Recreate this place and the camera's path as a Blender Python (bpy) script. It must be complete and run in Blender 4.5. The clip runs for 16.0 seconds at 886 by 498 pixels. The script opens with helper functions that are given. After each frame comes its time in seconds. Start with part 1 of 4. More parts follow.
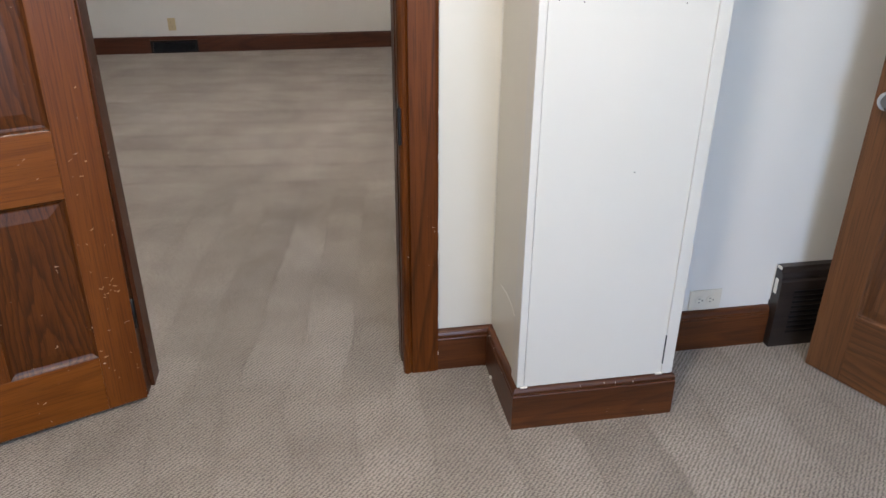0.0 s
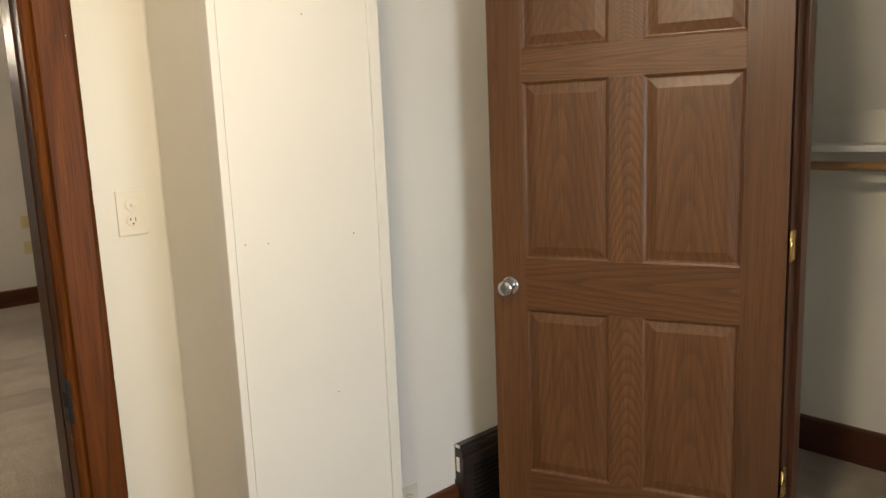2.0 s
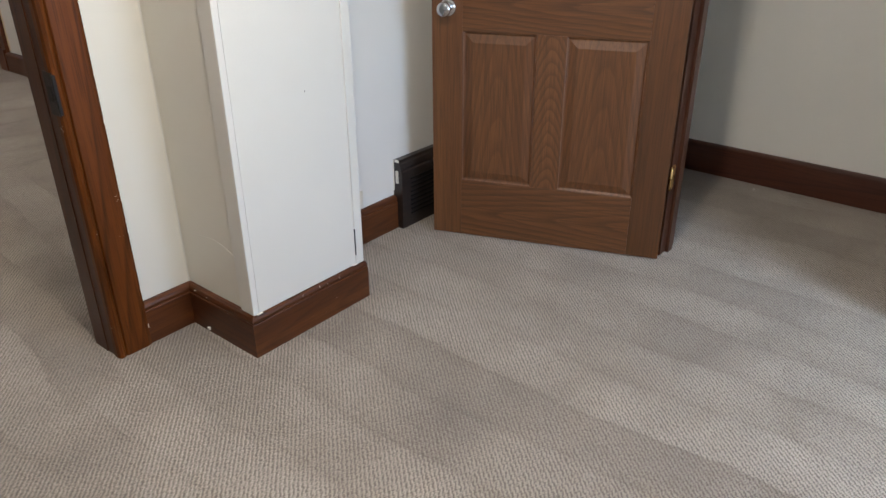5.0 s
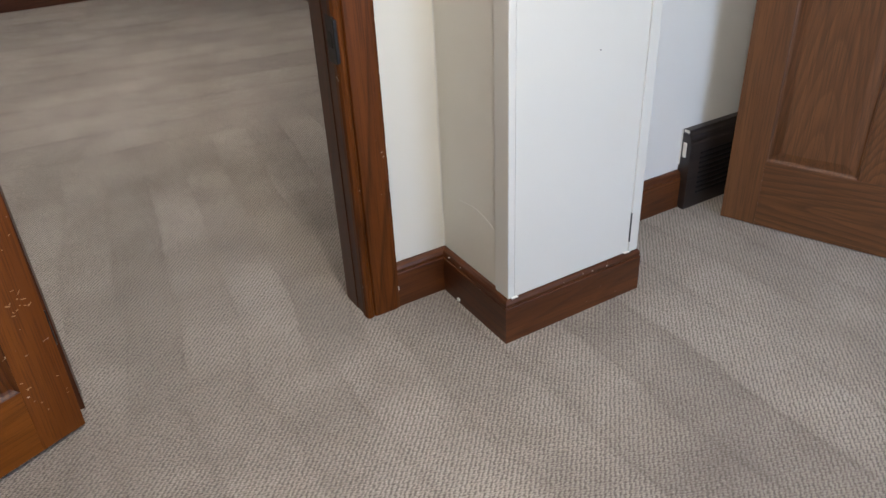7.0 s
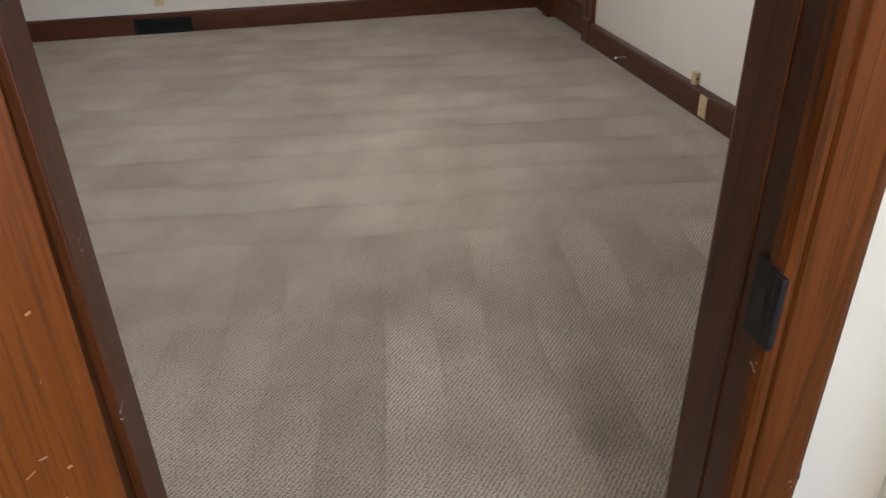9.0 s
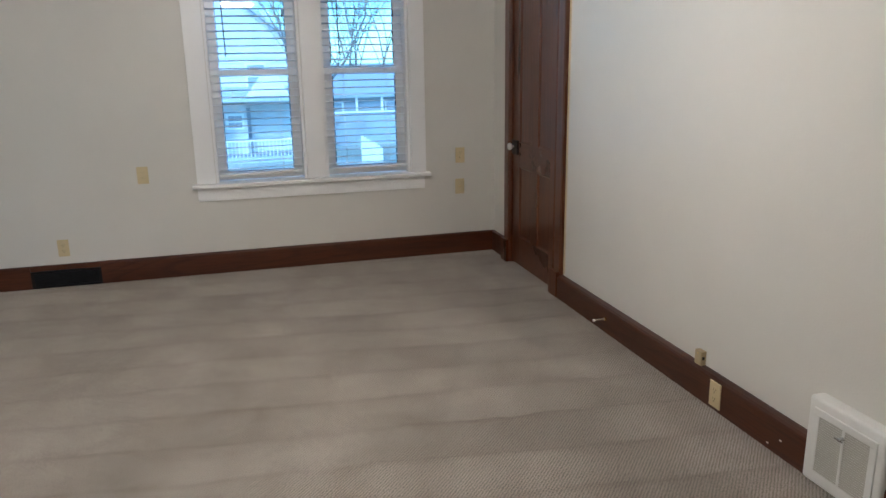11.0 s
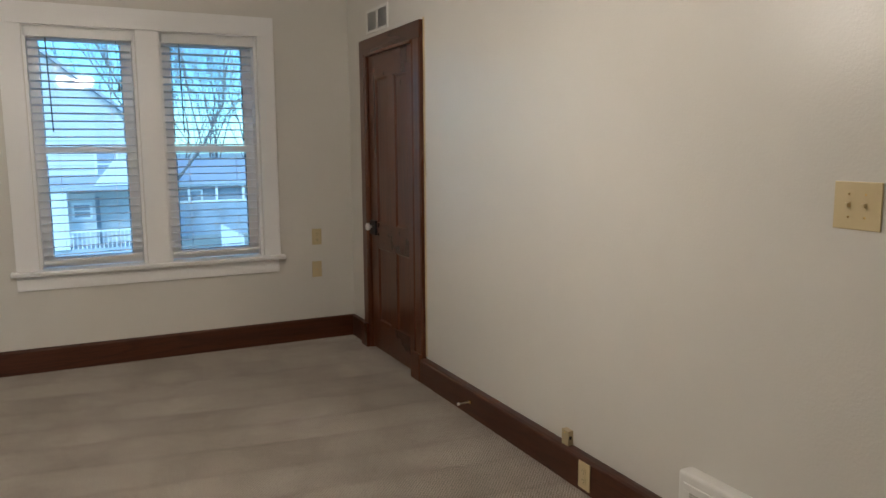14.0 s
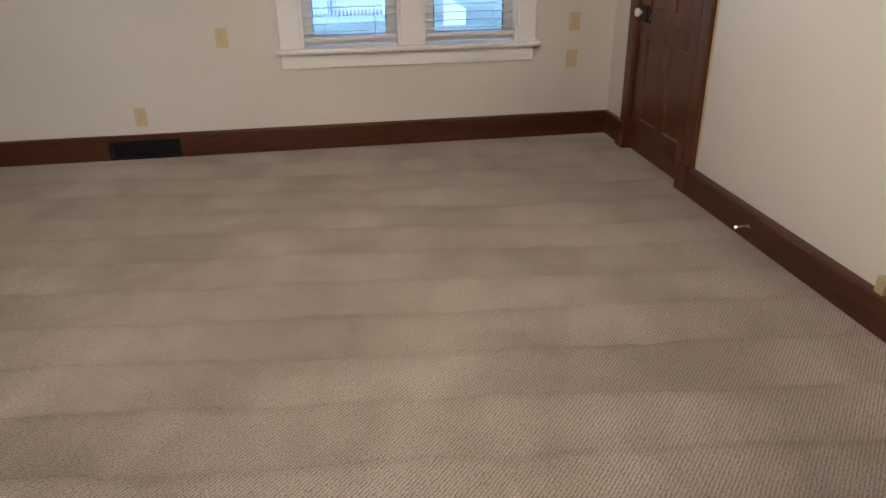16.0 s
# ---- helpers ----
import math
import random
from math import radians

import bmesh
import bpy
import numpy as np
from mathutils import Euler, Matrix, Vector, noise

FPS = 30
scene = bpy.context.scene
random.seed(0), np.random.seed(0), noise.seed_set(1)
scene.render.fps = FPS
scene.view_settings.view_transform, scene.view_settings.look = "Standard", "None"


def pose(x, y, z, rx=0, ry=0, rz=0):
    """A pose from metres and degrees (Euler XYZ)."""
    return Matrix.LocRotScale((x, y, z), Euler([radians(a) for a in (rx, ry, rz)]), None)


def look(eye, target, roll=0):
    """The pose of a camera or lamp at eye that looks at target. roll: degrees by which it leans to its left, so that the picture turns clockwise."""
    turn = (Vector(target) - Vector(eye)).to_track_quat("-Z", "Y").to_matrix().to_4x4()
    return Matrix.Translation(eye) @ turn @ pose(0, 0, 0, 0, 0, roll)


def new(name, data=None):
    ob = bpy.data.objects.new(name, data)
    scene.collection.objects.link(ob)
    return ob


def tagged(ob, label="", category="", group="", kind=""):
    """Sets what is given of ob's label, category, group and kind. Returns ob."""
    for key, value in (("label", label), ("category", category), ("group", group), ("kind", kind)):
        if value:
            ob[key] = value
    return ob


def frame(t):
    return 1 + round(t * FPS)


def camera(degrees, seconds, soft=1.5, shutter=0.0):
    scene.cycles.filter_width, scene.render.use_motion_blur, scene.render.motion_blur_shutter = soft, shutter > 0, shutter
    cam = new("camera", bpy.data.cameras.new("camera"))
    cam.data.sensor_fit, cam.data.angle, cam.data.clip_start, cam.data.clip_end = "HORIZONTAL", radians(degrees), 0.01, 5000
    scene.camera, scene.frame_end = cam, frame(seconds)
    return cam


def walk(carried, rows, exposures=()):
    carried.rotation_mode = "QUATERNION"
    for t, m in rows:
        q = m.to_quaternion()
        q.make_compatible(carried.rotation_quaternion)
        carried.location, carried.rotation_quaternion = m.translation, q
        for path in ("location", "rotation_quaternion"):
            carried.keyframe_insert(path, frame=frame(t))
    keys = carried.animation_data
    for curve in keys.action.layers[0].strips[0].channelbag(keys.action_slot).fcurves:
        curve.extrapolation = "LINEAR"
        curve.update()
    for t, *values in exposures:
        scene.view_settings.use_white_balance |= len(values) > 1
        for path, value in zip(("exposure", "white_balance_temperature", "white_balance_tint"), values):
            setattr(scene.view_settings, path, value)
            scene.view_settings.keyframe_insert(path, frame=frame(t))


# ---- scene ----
cam = camera(61.8, 16.0)
PATH = [
    (0, (-0.027, 0.049, 1.466), (0.285, 1.819, 0.589), 0.3),
    (0.5, (-0.079, 0.049, 1.495), (0.534, 1.828, 0.815), -0.7),
    (1, (-0.132, 0.085, 1.489), (0.727, 1.817, 0.98), -1.6),
    (1.5, (-0.224, 0.14, 1.496), (0.895, 1.749, 1.099), -2.1),
    (2, (-0.295, 0.156, 1.499), (1.043, 1.606, 1.168), -2.3),
    (2.5, (-0.432, 0.114, 1.496), (1.021, 1.452, 1.181), -2.3),
    (3, (-0.596, 0.06, 1.481), (0.922, 1.323, 1.159), -2.3),
    (3.5, (-0.684, 0.038, 1.454), (0.855, 1.255, 1.065), -2.2),
    (4, (-0.714, 0.032, 1.398), (0.796, 1.212, 0.826), -1.8),
    (4.2, (-0.706, 0.021, 1.383), (0.777, 1.185, 0.715), -1.7),
    (6.3, (-0.542, 0.156, 1.368), (0.614, 1.408, 0.322), -2.1),
    (6.5, (-0.522, 0.179, 1.352), (0.551, 1.515, 0.319), -2.7),
    (7, (-0.501, 0.36, 1.352), (0.346, 1.85, 0.321), -2.9),
    (7.5, (-0.466, 0.62, 1.383), (0.122, 2.224, 0.344), -3.1),
    (8, (-0.415, 0.826, 1.379), (-0.026, 2.499, 0.354), -2.4),
    (8.2, (-0.39, 0.931, 1.371), (-0.043, 2.615, 0.35), -2.2),
    (10.3, (-0.31, 2.136, 1.469), (0.064, 3.953, 0.721), -1.0),
    (10.5, (-0.255, 2.213, 1.47), (0.152, 4.054, 0.803), -0.9),
    (11, (-0.163, 2.342, 1.486), (0.358, 4.207, 0.987), -0.9),
    (11.5, (-0.114, 2.399, 1.508), (0.541, 4.259, 1.172), -0.9),
    (12, (-0.09, 2.408, 1.516), (0.674, 4.247, 1.332), -1.2),
    (12.5, (-0.087, 2.422, 1.504), (0.749, 4.237, 1.437), -1.1),
    (13, (-0.092, 2.442, 1.483), (0.788, 4.238, 1.469), -1.0),
    (13.5, (-0.052, 2.481, 1.435), (0.825, 4.277, 1.347), -0.8),
    (14, (-0.043, 2.504, 1.407), (0.828, 4.284, 1.136), -0.4),
    (14.5, (-0.069, 2.546, 1.379), (0.787, 4.291, 0.907), -0.0),
    (15, (-0.099, 2.666, 1.367), (0.676, 4.393, 0.72), 0.1),
    (15.5, (-0.173, 2.814, 1.382), (0.423, 4.564, 0.619), 0.1),
    (16, (-0.22, 2.892, 1.438), (0.08, 4.687, 0.608), -0.6),
]
EXPOSURES = [  # seconds, stops, kelvin, tint
    (0, 1.26, 5950, 14.5), (0.5, 1.16, 5890, 13.8), (1, 1.02, 6120, 13.0), (1.5, 0.95, 6850, 13.5), (2, 1.00, 7650, 12.0), (2.5, 1.05, 7150, 12.0), (3, 1.12, 6500, 11.5), (3.5, 1.21, 6170, 11.5),
    (4, 1.20, 6120, 12.5), (7, 1.27, 5870, 13.5), (7.5, 1.26, 5920, 15.0), (8.2, 1.36, 6070, 15.0), (10.5, 1.47, 5690, 9.8), (11, 1.28, 5890, 11.8),
    (12, 1.04, 6200, 14.0), (12.5, 0.93, 6420, 14.6), (13.5, 0.90, 6450, 12.2), (14.5, 1.05, 6730, 13.8), (15.2, 1.25, 6720, 17.0), (16, 1.38, 6750, 19.0),
]
walk(cam, [(t, look(eye, target, roll)) for t, eye, target, roll in PATH], EXPOSURES)

# ---- world and large lights ----
world = bpy.data.worlds.new("world")
scene.world = world
world.use_nodes = True
wn = world.node_tree
sky = wn.nodes.new("ShaderNodeTexSky")
sky.sky_type, sky.sun_disc = "NISHITA", False
sky.sun_elevation, sky.sun_rotation = radians(42), radians(200)
sky.dust_density, sky.ozone_density = 0.4, 5.0
cool = wn.nodes.new("ShaderNodeMix")
cool.data_type, cool.blend_type = "RGBA", "MULTIPLY"
cool.inputs[0].default_value, cool.inputs[7].default_value = 1.0, (0.46, 0.87, 1.11, 1)
wn.links.new(sky.outputs[0], cool.inputs[6])
wn.links.new(cool.outputs[2], wn.nodes["Background"].inputs[0])
wn.nodes["Background"].inputs[1].default_value = 0.185

sun = new("sun", bpy.data.lights.new("sun", "SUN"))
sun.data.energy, sun.data.angle, sun.data.color = 1.6, radians(25), (0.72, 0.90, 1.0)
sun.matrix_world = look((0, 0, 0), (0.35, 0.80, -0.62))

daylight = new("south_window_daylight", bpy.data.lights.new("south_window_daylight", "AREA"))
daylight.data.shape, daylight.data.size, daylight.data.size_y = "RECTANGLE", 1.15, 1.25
daylight.data.energy, daylight.data.color = 23, (0.74, 0.85, 1.0)
daylight.matrix_world = look((0.95, -2.27, 1.45), (0.95, 3.0, 1.30))

LAMP_A = 84.0      # dome lamp in the near room, emission strength
LAMP_B = 92.0      # fan light shades, emission strength


# ---- materials ----
def node_mat(name):
    m = bpy.data.materials.new(name)
    m.use_nodes = True
    nt = m.node_tree
    return m, nt, nt.nodes["Principled BSDF"]


def add(nt, kind, **inputs):
    n = nt.nodes.new(kind)
    for k, v in inputs.items():
        n.inputs[k.replace("_", " ")].default_value = v
    return n


def ramp(nt, fac, stops):
    r = nt.nodes.new("ShaderNodeValToRGB")
    els = r.color_ramp.elements
    while len(els) < len(stops):
        els.new(0.5)
    for e, (p, c) in zip(els, stops):
        e.position, e.color = p, (*c, 1)
    nt.links.new(fac, r.inputs[0])
    return r.outputs[0]


def grey(v):
    return (v, v, v)


def coords(nt, scale, shift=True, rot=(0, 0, 0)):
    """Object coordinates, stretched; each object is shifted by its own random number."""
    tc = nt.nodes.new("ShaderNodeTexCoord")
    out = tc.outputs["Object"]
    if shift:
        oi = nt.nodes.new("ShaderNodeObjectInfo")
        mul = nt.nodes.new("ShaderNodeMath")
        mul.operation = "MULTIPLY"
        mul.inputs[1].default_value = 7.0
        nt.links.new(oi.outputs["Random"], mul.inputs[0])
        va = nt.nodes.new("ShaderNodeVectorMath")
        nt.links.new(out, va.inputs[0])
        nt.links.new(mul.outputs[0], va.inputs[1])
        out = va.outputs[0]
    mp = nt.nodes.new("ShaderNodeMapping")
    mp.inputs["Scale"].default_value = scale
    mp.inputs["Rotation"].default_value = rot
    nt.links.new(out, mp.inputs[0])
    return mp.outputs[0]


def tex_noise(nt, vec, scale, detail=4.0, rough=0.55, distort=0.0):
    n = add(nt, "ShaderNodeTexNoise", Scale=scale, Detail=detail, Roughness=rough, Distortion=distort)
    nt.links.new(vec, n.inputs["Vector"])
    return n.outputs["Fac"]


def mixc(nt, fac, a, b, mode="MIX"):
    n = nt.nodes.new("ShaderNodeMix")
    n.data_type, n.blend_type = "RGBA", mode
    for sock, v in ((n.inputs[0], fac), (n.inputs[6], a), (n.inputs[7], b)):
        if isinstance(v, (int, float)):
            sock.default_value = v
        elif isinstance(v, tuple):
            sock.default_value = (*v, 1)
        else:
            nt.links.new(v, sock)
    return n.outputs[2]


def mathn(nt, op, a, b):
    n = nt.nodes.new("ShaderNodeMath")
    n.operation = op
    for sock, v in zip(n.inputs, (a, b)):
        if isinstance(v, (int, float)):
            sock.default_value = v
        else:
            nt.links.new(v, sock)
    return n.outputs[0]


def bump(nt, bsdf, height, strength, dist=0.002):
    b = add(nt, "ShaderNodeBump", Strength=strength, Distance=dist)
    nt.links.new(height, b.inputs["Height"])
    nt.links.new(b.outputs[0], bsdf.inputs["Normal"])


def paint(name, colour, rough, grain=260.0, relief=0.12, dirt=0.06, spec=0.5):
    m, nt, p = node_mat(name)
    p.inputs["Specular IOR Level"].default_value = spec
    v = coords(nt, (1, 1, 1), shift=False)
    big = tex_noise(nt, v, 1.3, 4)
    fine = tex_noise(nt, v, grain, 2)
    smudge = tex_noise(nt, v, 9.0, 6, 0.65)
    c0 = tuple(c * (1 - dirt) for c in colour)
    col = mixc(nt, ramp(nt, big, [(0.3, grey(0)), (0.7, grey(1))]), c0, colour)
    nt.links.new(col, p.inputs["Base Color"])
    rr = ramp(nt, smudge, [(0.3, grey(rough * 0.95)), (0.7, grey(min(1, rough * 1.08)))])
    nt.links.new(rr, p.inputs["Roughness"])
    bump(nt, p, fine, relief, 0.0015)
    return m


def wood(name, dark, mid, light, grain="z", rough=0.32, coat=0.25, figure=1.0, chips=0.0, rings_weight=0.55, ring_scale=2.6, spec=0.5):
    """Stained, varnished wood; grain runs along the named axis ('h' for any level run)."""
    m, nt, p = node_mat(name)
    st = {"z": (1, 1, 0.10), "x": (0.10, 1, 1), "y": (1, 0.10, 1), "h": (0.12, 0.12, 1)}[grain]
    v = coords(nt, st)
    warp = tex_noise(nt, v, ring_scale, 2, 0.45, 0.5)
    rings = mathn(nt, "FRACT", mathn(nt, "MULTIPLY", warp, 22.0 * figure), 0.0)
    ring_f = ramp(nt, rings, [(0.0, grey(0.55)), (0.10, grey(0.18)), (0.30, grey(0.52)), (1.0, grey(0.66))])
    pores = tex_noise(nt, coords(nt, tuple(s if s == 1 else 0.02 for s in st)), 260.0, 3, 0.65)
    streak = tex_noise(nt, coords(nt, tuple(s if s == 1 else 0.03 for s in st)), 38.0, 4, 0.6)
    cloud = tex_noise(nt, v, 4.0, 4)
    f = mixc(nt, 0.75 - 0.5 * rings_weight, mixc(nt, 1 - rings_weight, ring_f, streak), cloud)
    col = ramp(nt, f, [(0.30, dark), (0.50, mid), (0.68, light)])
    col = mixc(nt, ramp(nt, pores, [(0.38, grey(0.45)), (0.50, grey(0.0))]), col, tuple(c * 0.6 for c in dark))
    height = mixc(nt, 0.4, pores, ring_f)
    if chips:
        cv = coords(nt, (1, 0.5, 1.6), rot=(0.5, 0.3, 0.6))
        spots = tex_noise(nt, cv, 38.0, 2, 0.5, 1.2)
        where = tex_noise(nt, coords(nt, (1, 1, 1)), 3.0, 2)
        mask = mathn(nt, "MULTIPLY", ramp(nt, spots, [(0.735, grey(0)), (0.765, grey(1))]),
                     ramp(nt, where, [(0.50 - chips * 0.1, grey(0)), (0.62, grey(1))]))
        col = mixc(nt, mask, col, (0.62, 0.50, 0.38))
    nt.links.new(col, p.inputs["Base Color"])
    nt.links.new(ramp(nt, cloud, [(0.3, grey(rough * 0.8)), (0.7, grey(rough * 1.35))]), p.inputs["Roughness"])
    p.inputs["Coat Weight"].default_value, p.inputs["Coat Roughness"].default_value = coat, 0.18
    p.inputs["Specular IOR Level"].default_value = spec
    bump(nt, p, height, 0.22, 0.001)
    return m


def flat_sawn(name, dark, mid, light, wide, tall, axis="z", spacing=0.011, arch=0.09, heart=0.03, wild=0.010, rough=0.40, coat=0.25, spec=0.5, strength=0.75, chips=0.0):
    """Flat-sawn board with nested arches of grain; wide and tall are the board's size in metres across and along the grain."""
    m, nt, p = node_mat(name)
    tc = nt.nodes.new("ShaderNodeTexCoord")
    sep = nt.nodes.new("ShaderNodeSeparateXYZ")
    nt.links.new(tc.outputs["Generated"], sep.inputs[0])
    across, along = (sep.outputs[0], sep.outputs[2]) if axis == "z" else (sep.outputs[2], sep.outputs[0])
    oi = nt.nodes.new("ShaderNodeObjectInfo")
    rnd = oi.outputs["Random"]
    st = (1, 1, 0.16) if axis == "z" else (0.16, 1, 1)
    v = coords(nt, st)
    u = mathn(nt, "MULTIPLY", mathn(nt, "SUBTRACT", across, mathn(nt, "ADD", 0.42, mathn(nt, "MULTIPLY", rnd, 0.16))), wide)
    w = mathn(nt, "MULTIPLY", mathn(nt, "ADD", along, mathn(nt, "MULTIPLY", rnd, 3.0)), tall)
    u = mathn(nt, "ADD", u, mathn(nt, "MULTIPLY", mathn(nt, "SUBTRACT", tex_noise(nt, v, 5.0, 2), 0.5), wild * 2.2))
    r = mathn(nt, "SQRT", mathn(nt, "ADD", mathn(nt, "MULTIPLY", u, u), heart * heart), 0.0)
    ring = mathn(nt, "ADD", mathn(nt, "ADD", r, mathn(nt, "MULTIPLY", w, spacing / arch)), mathn(nt, "MULTIPLY", tex_noise(nt, v, 24.0, 3, 0.6), wild * 0.7))
    saw = mathn(nt, "FRACT", mathn(nt, "MULTIPLY", ring, 1.0 / spacing), 0.0)
    ring_f = ramp(nt, saw, [(0.0, grey(0.50)), (0.10, grey(0.06)), (0.30, grey(0.30)), (0.60, grey(0.62)), (1.0, grey(0.70))])
    fine = (1, 1, 0.02) if axis == "z" else (0.02, 1, 1)
    pores = tex_noise(nt, coords(nt, fine), 330.0, 3, 0.65)
    streak = tex_noise(nt, coords(nt, fine), 60.0, 4, 0.6)
    cloud = tex_noise(nt, v, 3.0, 3)
    f = mixc(nt, strength, mixc(nt, 0.5, streak, cloud), mixc(nt, 0.35, ring_f, streak))
    col = ramp(nt, f, [(0.22, dark), (0.48, mid), (0.70, light)])
    col = mixc(nt, ramp(nt, pores, [(0.38, grey(0.50)), (0.50, grey(0.0))]), col, tuple(c * 0.7 for c in dark))
    if chips:
        spots = tex_noise(nt, coords(nt, (1, 0.5, 1.6), rot=(0.5, 0.3, 0.6)), 38.0, 2, 0.5, 1.2)
        col = mixc(nt, ramp(nt, spots, [(0.75 - 0.02 * chips, grey(0)), (0.78, grey(1))]), col, (0.55, 0.40, 0.26))
    nt.links.new(col, p.inputs["Base Color"])
    nt.links.new(ramp(nt, cloud, [(0.3, grey(rough * 0.88)), (0.7, grey(rough * 1.2))]), p.inputs["Roughness"])
    p.inputs["Coat Weight"].default_value, p.inputs["Coat Roughness"].default_value = coat, 0.28
    p.inputs["Specular IOR Level"].default_value = spec
    bump(nt, p, mixc(nt, 0.5, pores, ring_f), 0.35, 0.0012)
    return m


def plain(name, colour, rough=0.4, metal=0.0, wear=0.08, relief=0.05, vary=0.2):
    m, nt, p = node_mat(name)
    v = coords(nt, (1, 1, 1))
    f = tex_noise(nt, v, 24.0, 5, 0.6)
    nt.links.new(mixc(nt, f, tuple(c * (1 - wear) for c in colour), tuple(min(1, c * (1 + wear)) for c in colour)), p.inputs["Base Color"])
    nt.links.new(ramp(nt, f, [(0.3, grey(rough * (1 - vary))), (0.7, grey(rough * (1 + vary)))]), p.inputs["Roughness"])
    p.inputs["Metallic"].default_value = metal
    bump(nt, p, tex_noise(nt, v, 300.0, 2), relief, 0.0005)
    return m


def carpet_mat():
    m, nt, p = node_mat("carpet")
    v = coords(nt, (1, 1, 1), shift=False)
    # looped pile in slanting ribs
    warp = nt.nodes.new("ShaderNodeVectorMath")
    warp.operation = "ADD"
    nz = add(nt, "ShaderNodeTexNoise", Scale=60.0, Detail=2.0)
    nt.links.new(v, nz.inputs["Vector"])
    sc = nt.nodes.new("ShaderNodeVectorMath")
    sc.operation = "SCALE"
    sc.inputs["Scale"].default_value = 0.006
    nt.links.new(nz.outputs["Color"], sc.inputs[0])
    nt.links.new(v, warp.inputs[0])
    nt.links.new(sc.outputs[0], warp.inputs[1])

    def ribs(angle, scale):
        mp = nt.nodes.new("ShaderNodeMapping")
        mp.inputs["Rotation"].default_value = (0, 0, radians(angle))
        nt.links.new(warp.outputs[0], mp.inputs[0])
        w = add(nt, "ShaderNodeTexWave", Scale=scale, Distortion=1.6, Detail=2.0, Detail_Scale=1.6)
        nt.links.new(mp.outputs[0], w.inputs["Vector"])
        return w.outputs["Fac"]

    mp = nt.nodes.new("ShaderNodeMapping")
    mp.inputs["Rotation"].default_value, mp.inputs["Scale"].default_value = (0, 0, radians(42)), (1, 1.9, 1)
    nt.links.new(warp.outputs[0], mp.inputs[0])
    vor = add(nt, "ShaderNodeTexVoronoi", Scale=94.0, Randomness=0.5)
    nt.links.new(mp.outputs[0], vor.inputs["Vector"])
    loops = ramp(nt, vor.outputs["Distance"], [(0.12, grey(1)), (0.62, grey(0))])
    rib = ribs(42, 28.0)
    fuzz = tex_noise(nt, v, 420.0, 3)
    tone = tex_noise(nt, v, 120.0, 3)
    # vacuum strokes: each pass lays the pile its own way, with a crisp edge to the next
    bend = tex_noise(nt, v, 0.9, 2)
    ragged = tex_noise(nt, v, 16.0, 4, 0.65)

    def strokes(angle, period, wobble, edge, run):
        q = nt.nodes.new("ShaderNodeMapping")
        q.inputs["Rotation"].default_value = (0, 0, radians(angle))
        nt.links.new(v, q.inputs[0])
        sx = nt.nodes.new("ShaderNodeSeparateXYZ")
        nt.links.new(q.outputs[0], sx.inputs[0])
        u = mathn(nt, "ADD", mathn(nt, "MULTIPLY", sx.outputs[0], 1.0 / period), mathn(nt, "MULTIPLY", bend, wobble))
        u = mathn(nt, "ADD", u, mathn(nt, "MULTIPLY", ragged, 0.14))
        step = mathn(nt, "FLOOR", u, 0.0)
        saw = mathn(nt, "FRACT", u, 0.0)
        comb = nt.nodes.new("ShaderNodeCombineXYZ")
        nt.links.new(mathn(nt, "MULTIPLY", step, 5.37), comb.inputs[0])
        nt.links.new(mathn(nt, "MULTIPLY", sx.outputs[1], run), comb.inputs[1])
        lay = ramp(nt, tex_noise(nt, comb.outputs[0], 1.0, 2), [(0.36, grey(0)), (0.64, grey(1))])
        grade = ramp(nt, saw, [(0.0, grey(0.05)), (0.07, grey(0.52)), (0.50, grey(0.70)), (0.88, grey(0.55)), (1.0, grey(0.05))])
        return mixc(nt, edge, lay, grade)

    sep = nt.nodes.new("ShaderNodeSeparateXYZ")
    nt.links.new(v, sep.inputs[0])
    wander = mathn(nt, "ADD", sep.outputs[1], mathn(nt, "MULTIPLY", tex_noise(nt, v, 1.6, 2), 1.4))
    far = ramp(nt, mathn(nt, "MULTIPLY", wander, 0.1), [(0.43, grey(0)), (0.48, grey(1))])
    door = ramp(nt, mathn(nt, "MULTIPLY", wander, 0.1), [(0.255, grey(0)), (0.285, grey(1))])
    near = strokes(-2, 0.21, 0.9, 0.40, 1.2)
    middle = strokes(7, 0.17, 0.8, 0.30, 1.5)
    beyond = strokes(-84, 0.29, 0.6, 0.48, 1.6)
    stripe = mixc(nt, far, mixc(nt, door, mixc(nt, 0.30, near, grey(0.56)), mixc(nt, 0.28, middle, grey(0.5))), mixc(nt, 0.12, beyond, grey(0.62)))
    breakup = ramp(nt, tex_noise(nt, v, 1.5, 3, 0.5, 0.4), [(0.32, grey(0)), (0.66, grey(1))])
    feet = ramp(nt, tex_noise(nt, v, 5.0, 3, 0.5, 0.6), [(0.30, grey(0)), (0.70, grey(1))])
    t = mathn(nt, "ADD", mathn(nt, "MULTIPLY", stripe, 0.66), mathn(nt, "ADD", mathn(nt, "MULTIPLY", breakup, 0.16), mathn(nt, "MULTIPLY", feet, 0.18)))
    # the strokes' nap shading is put into the base colour as lighter and darker tones
    base = ramp(nt, t, [(0.18, (0.195, 0.167, 0.141)), (0.50, (0.340, 0.296, 0.250)), (0.84, (0.500, 0.448, 0.392))])
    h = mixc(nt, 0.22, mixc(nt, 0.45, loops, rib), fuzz)
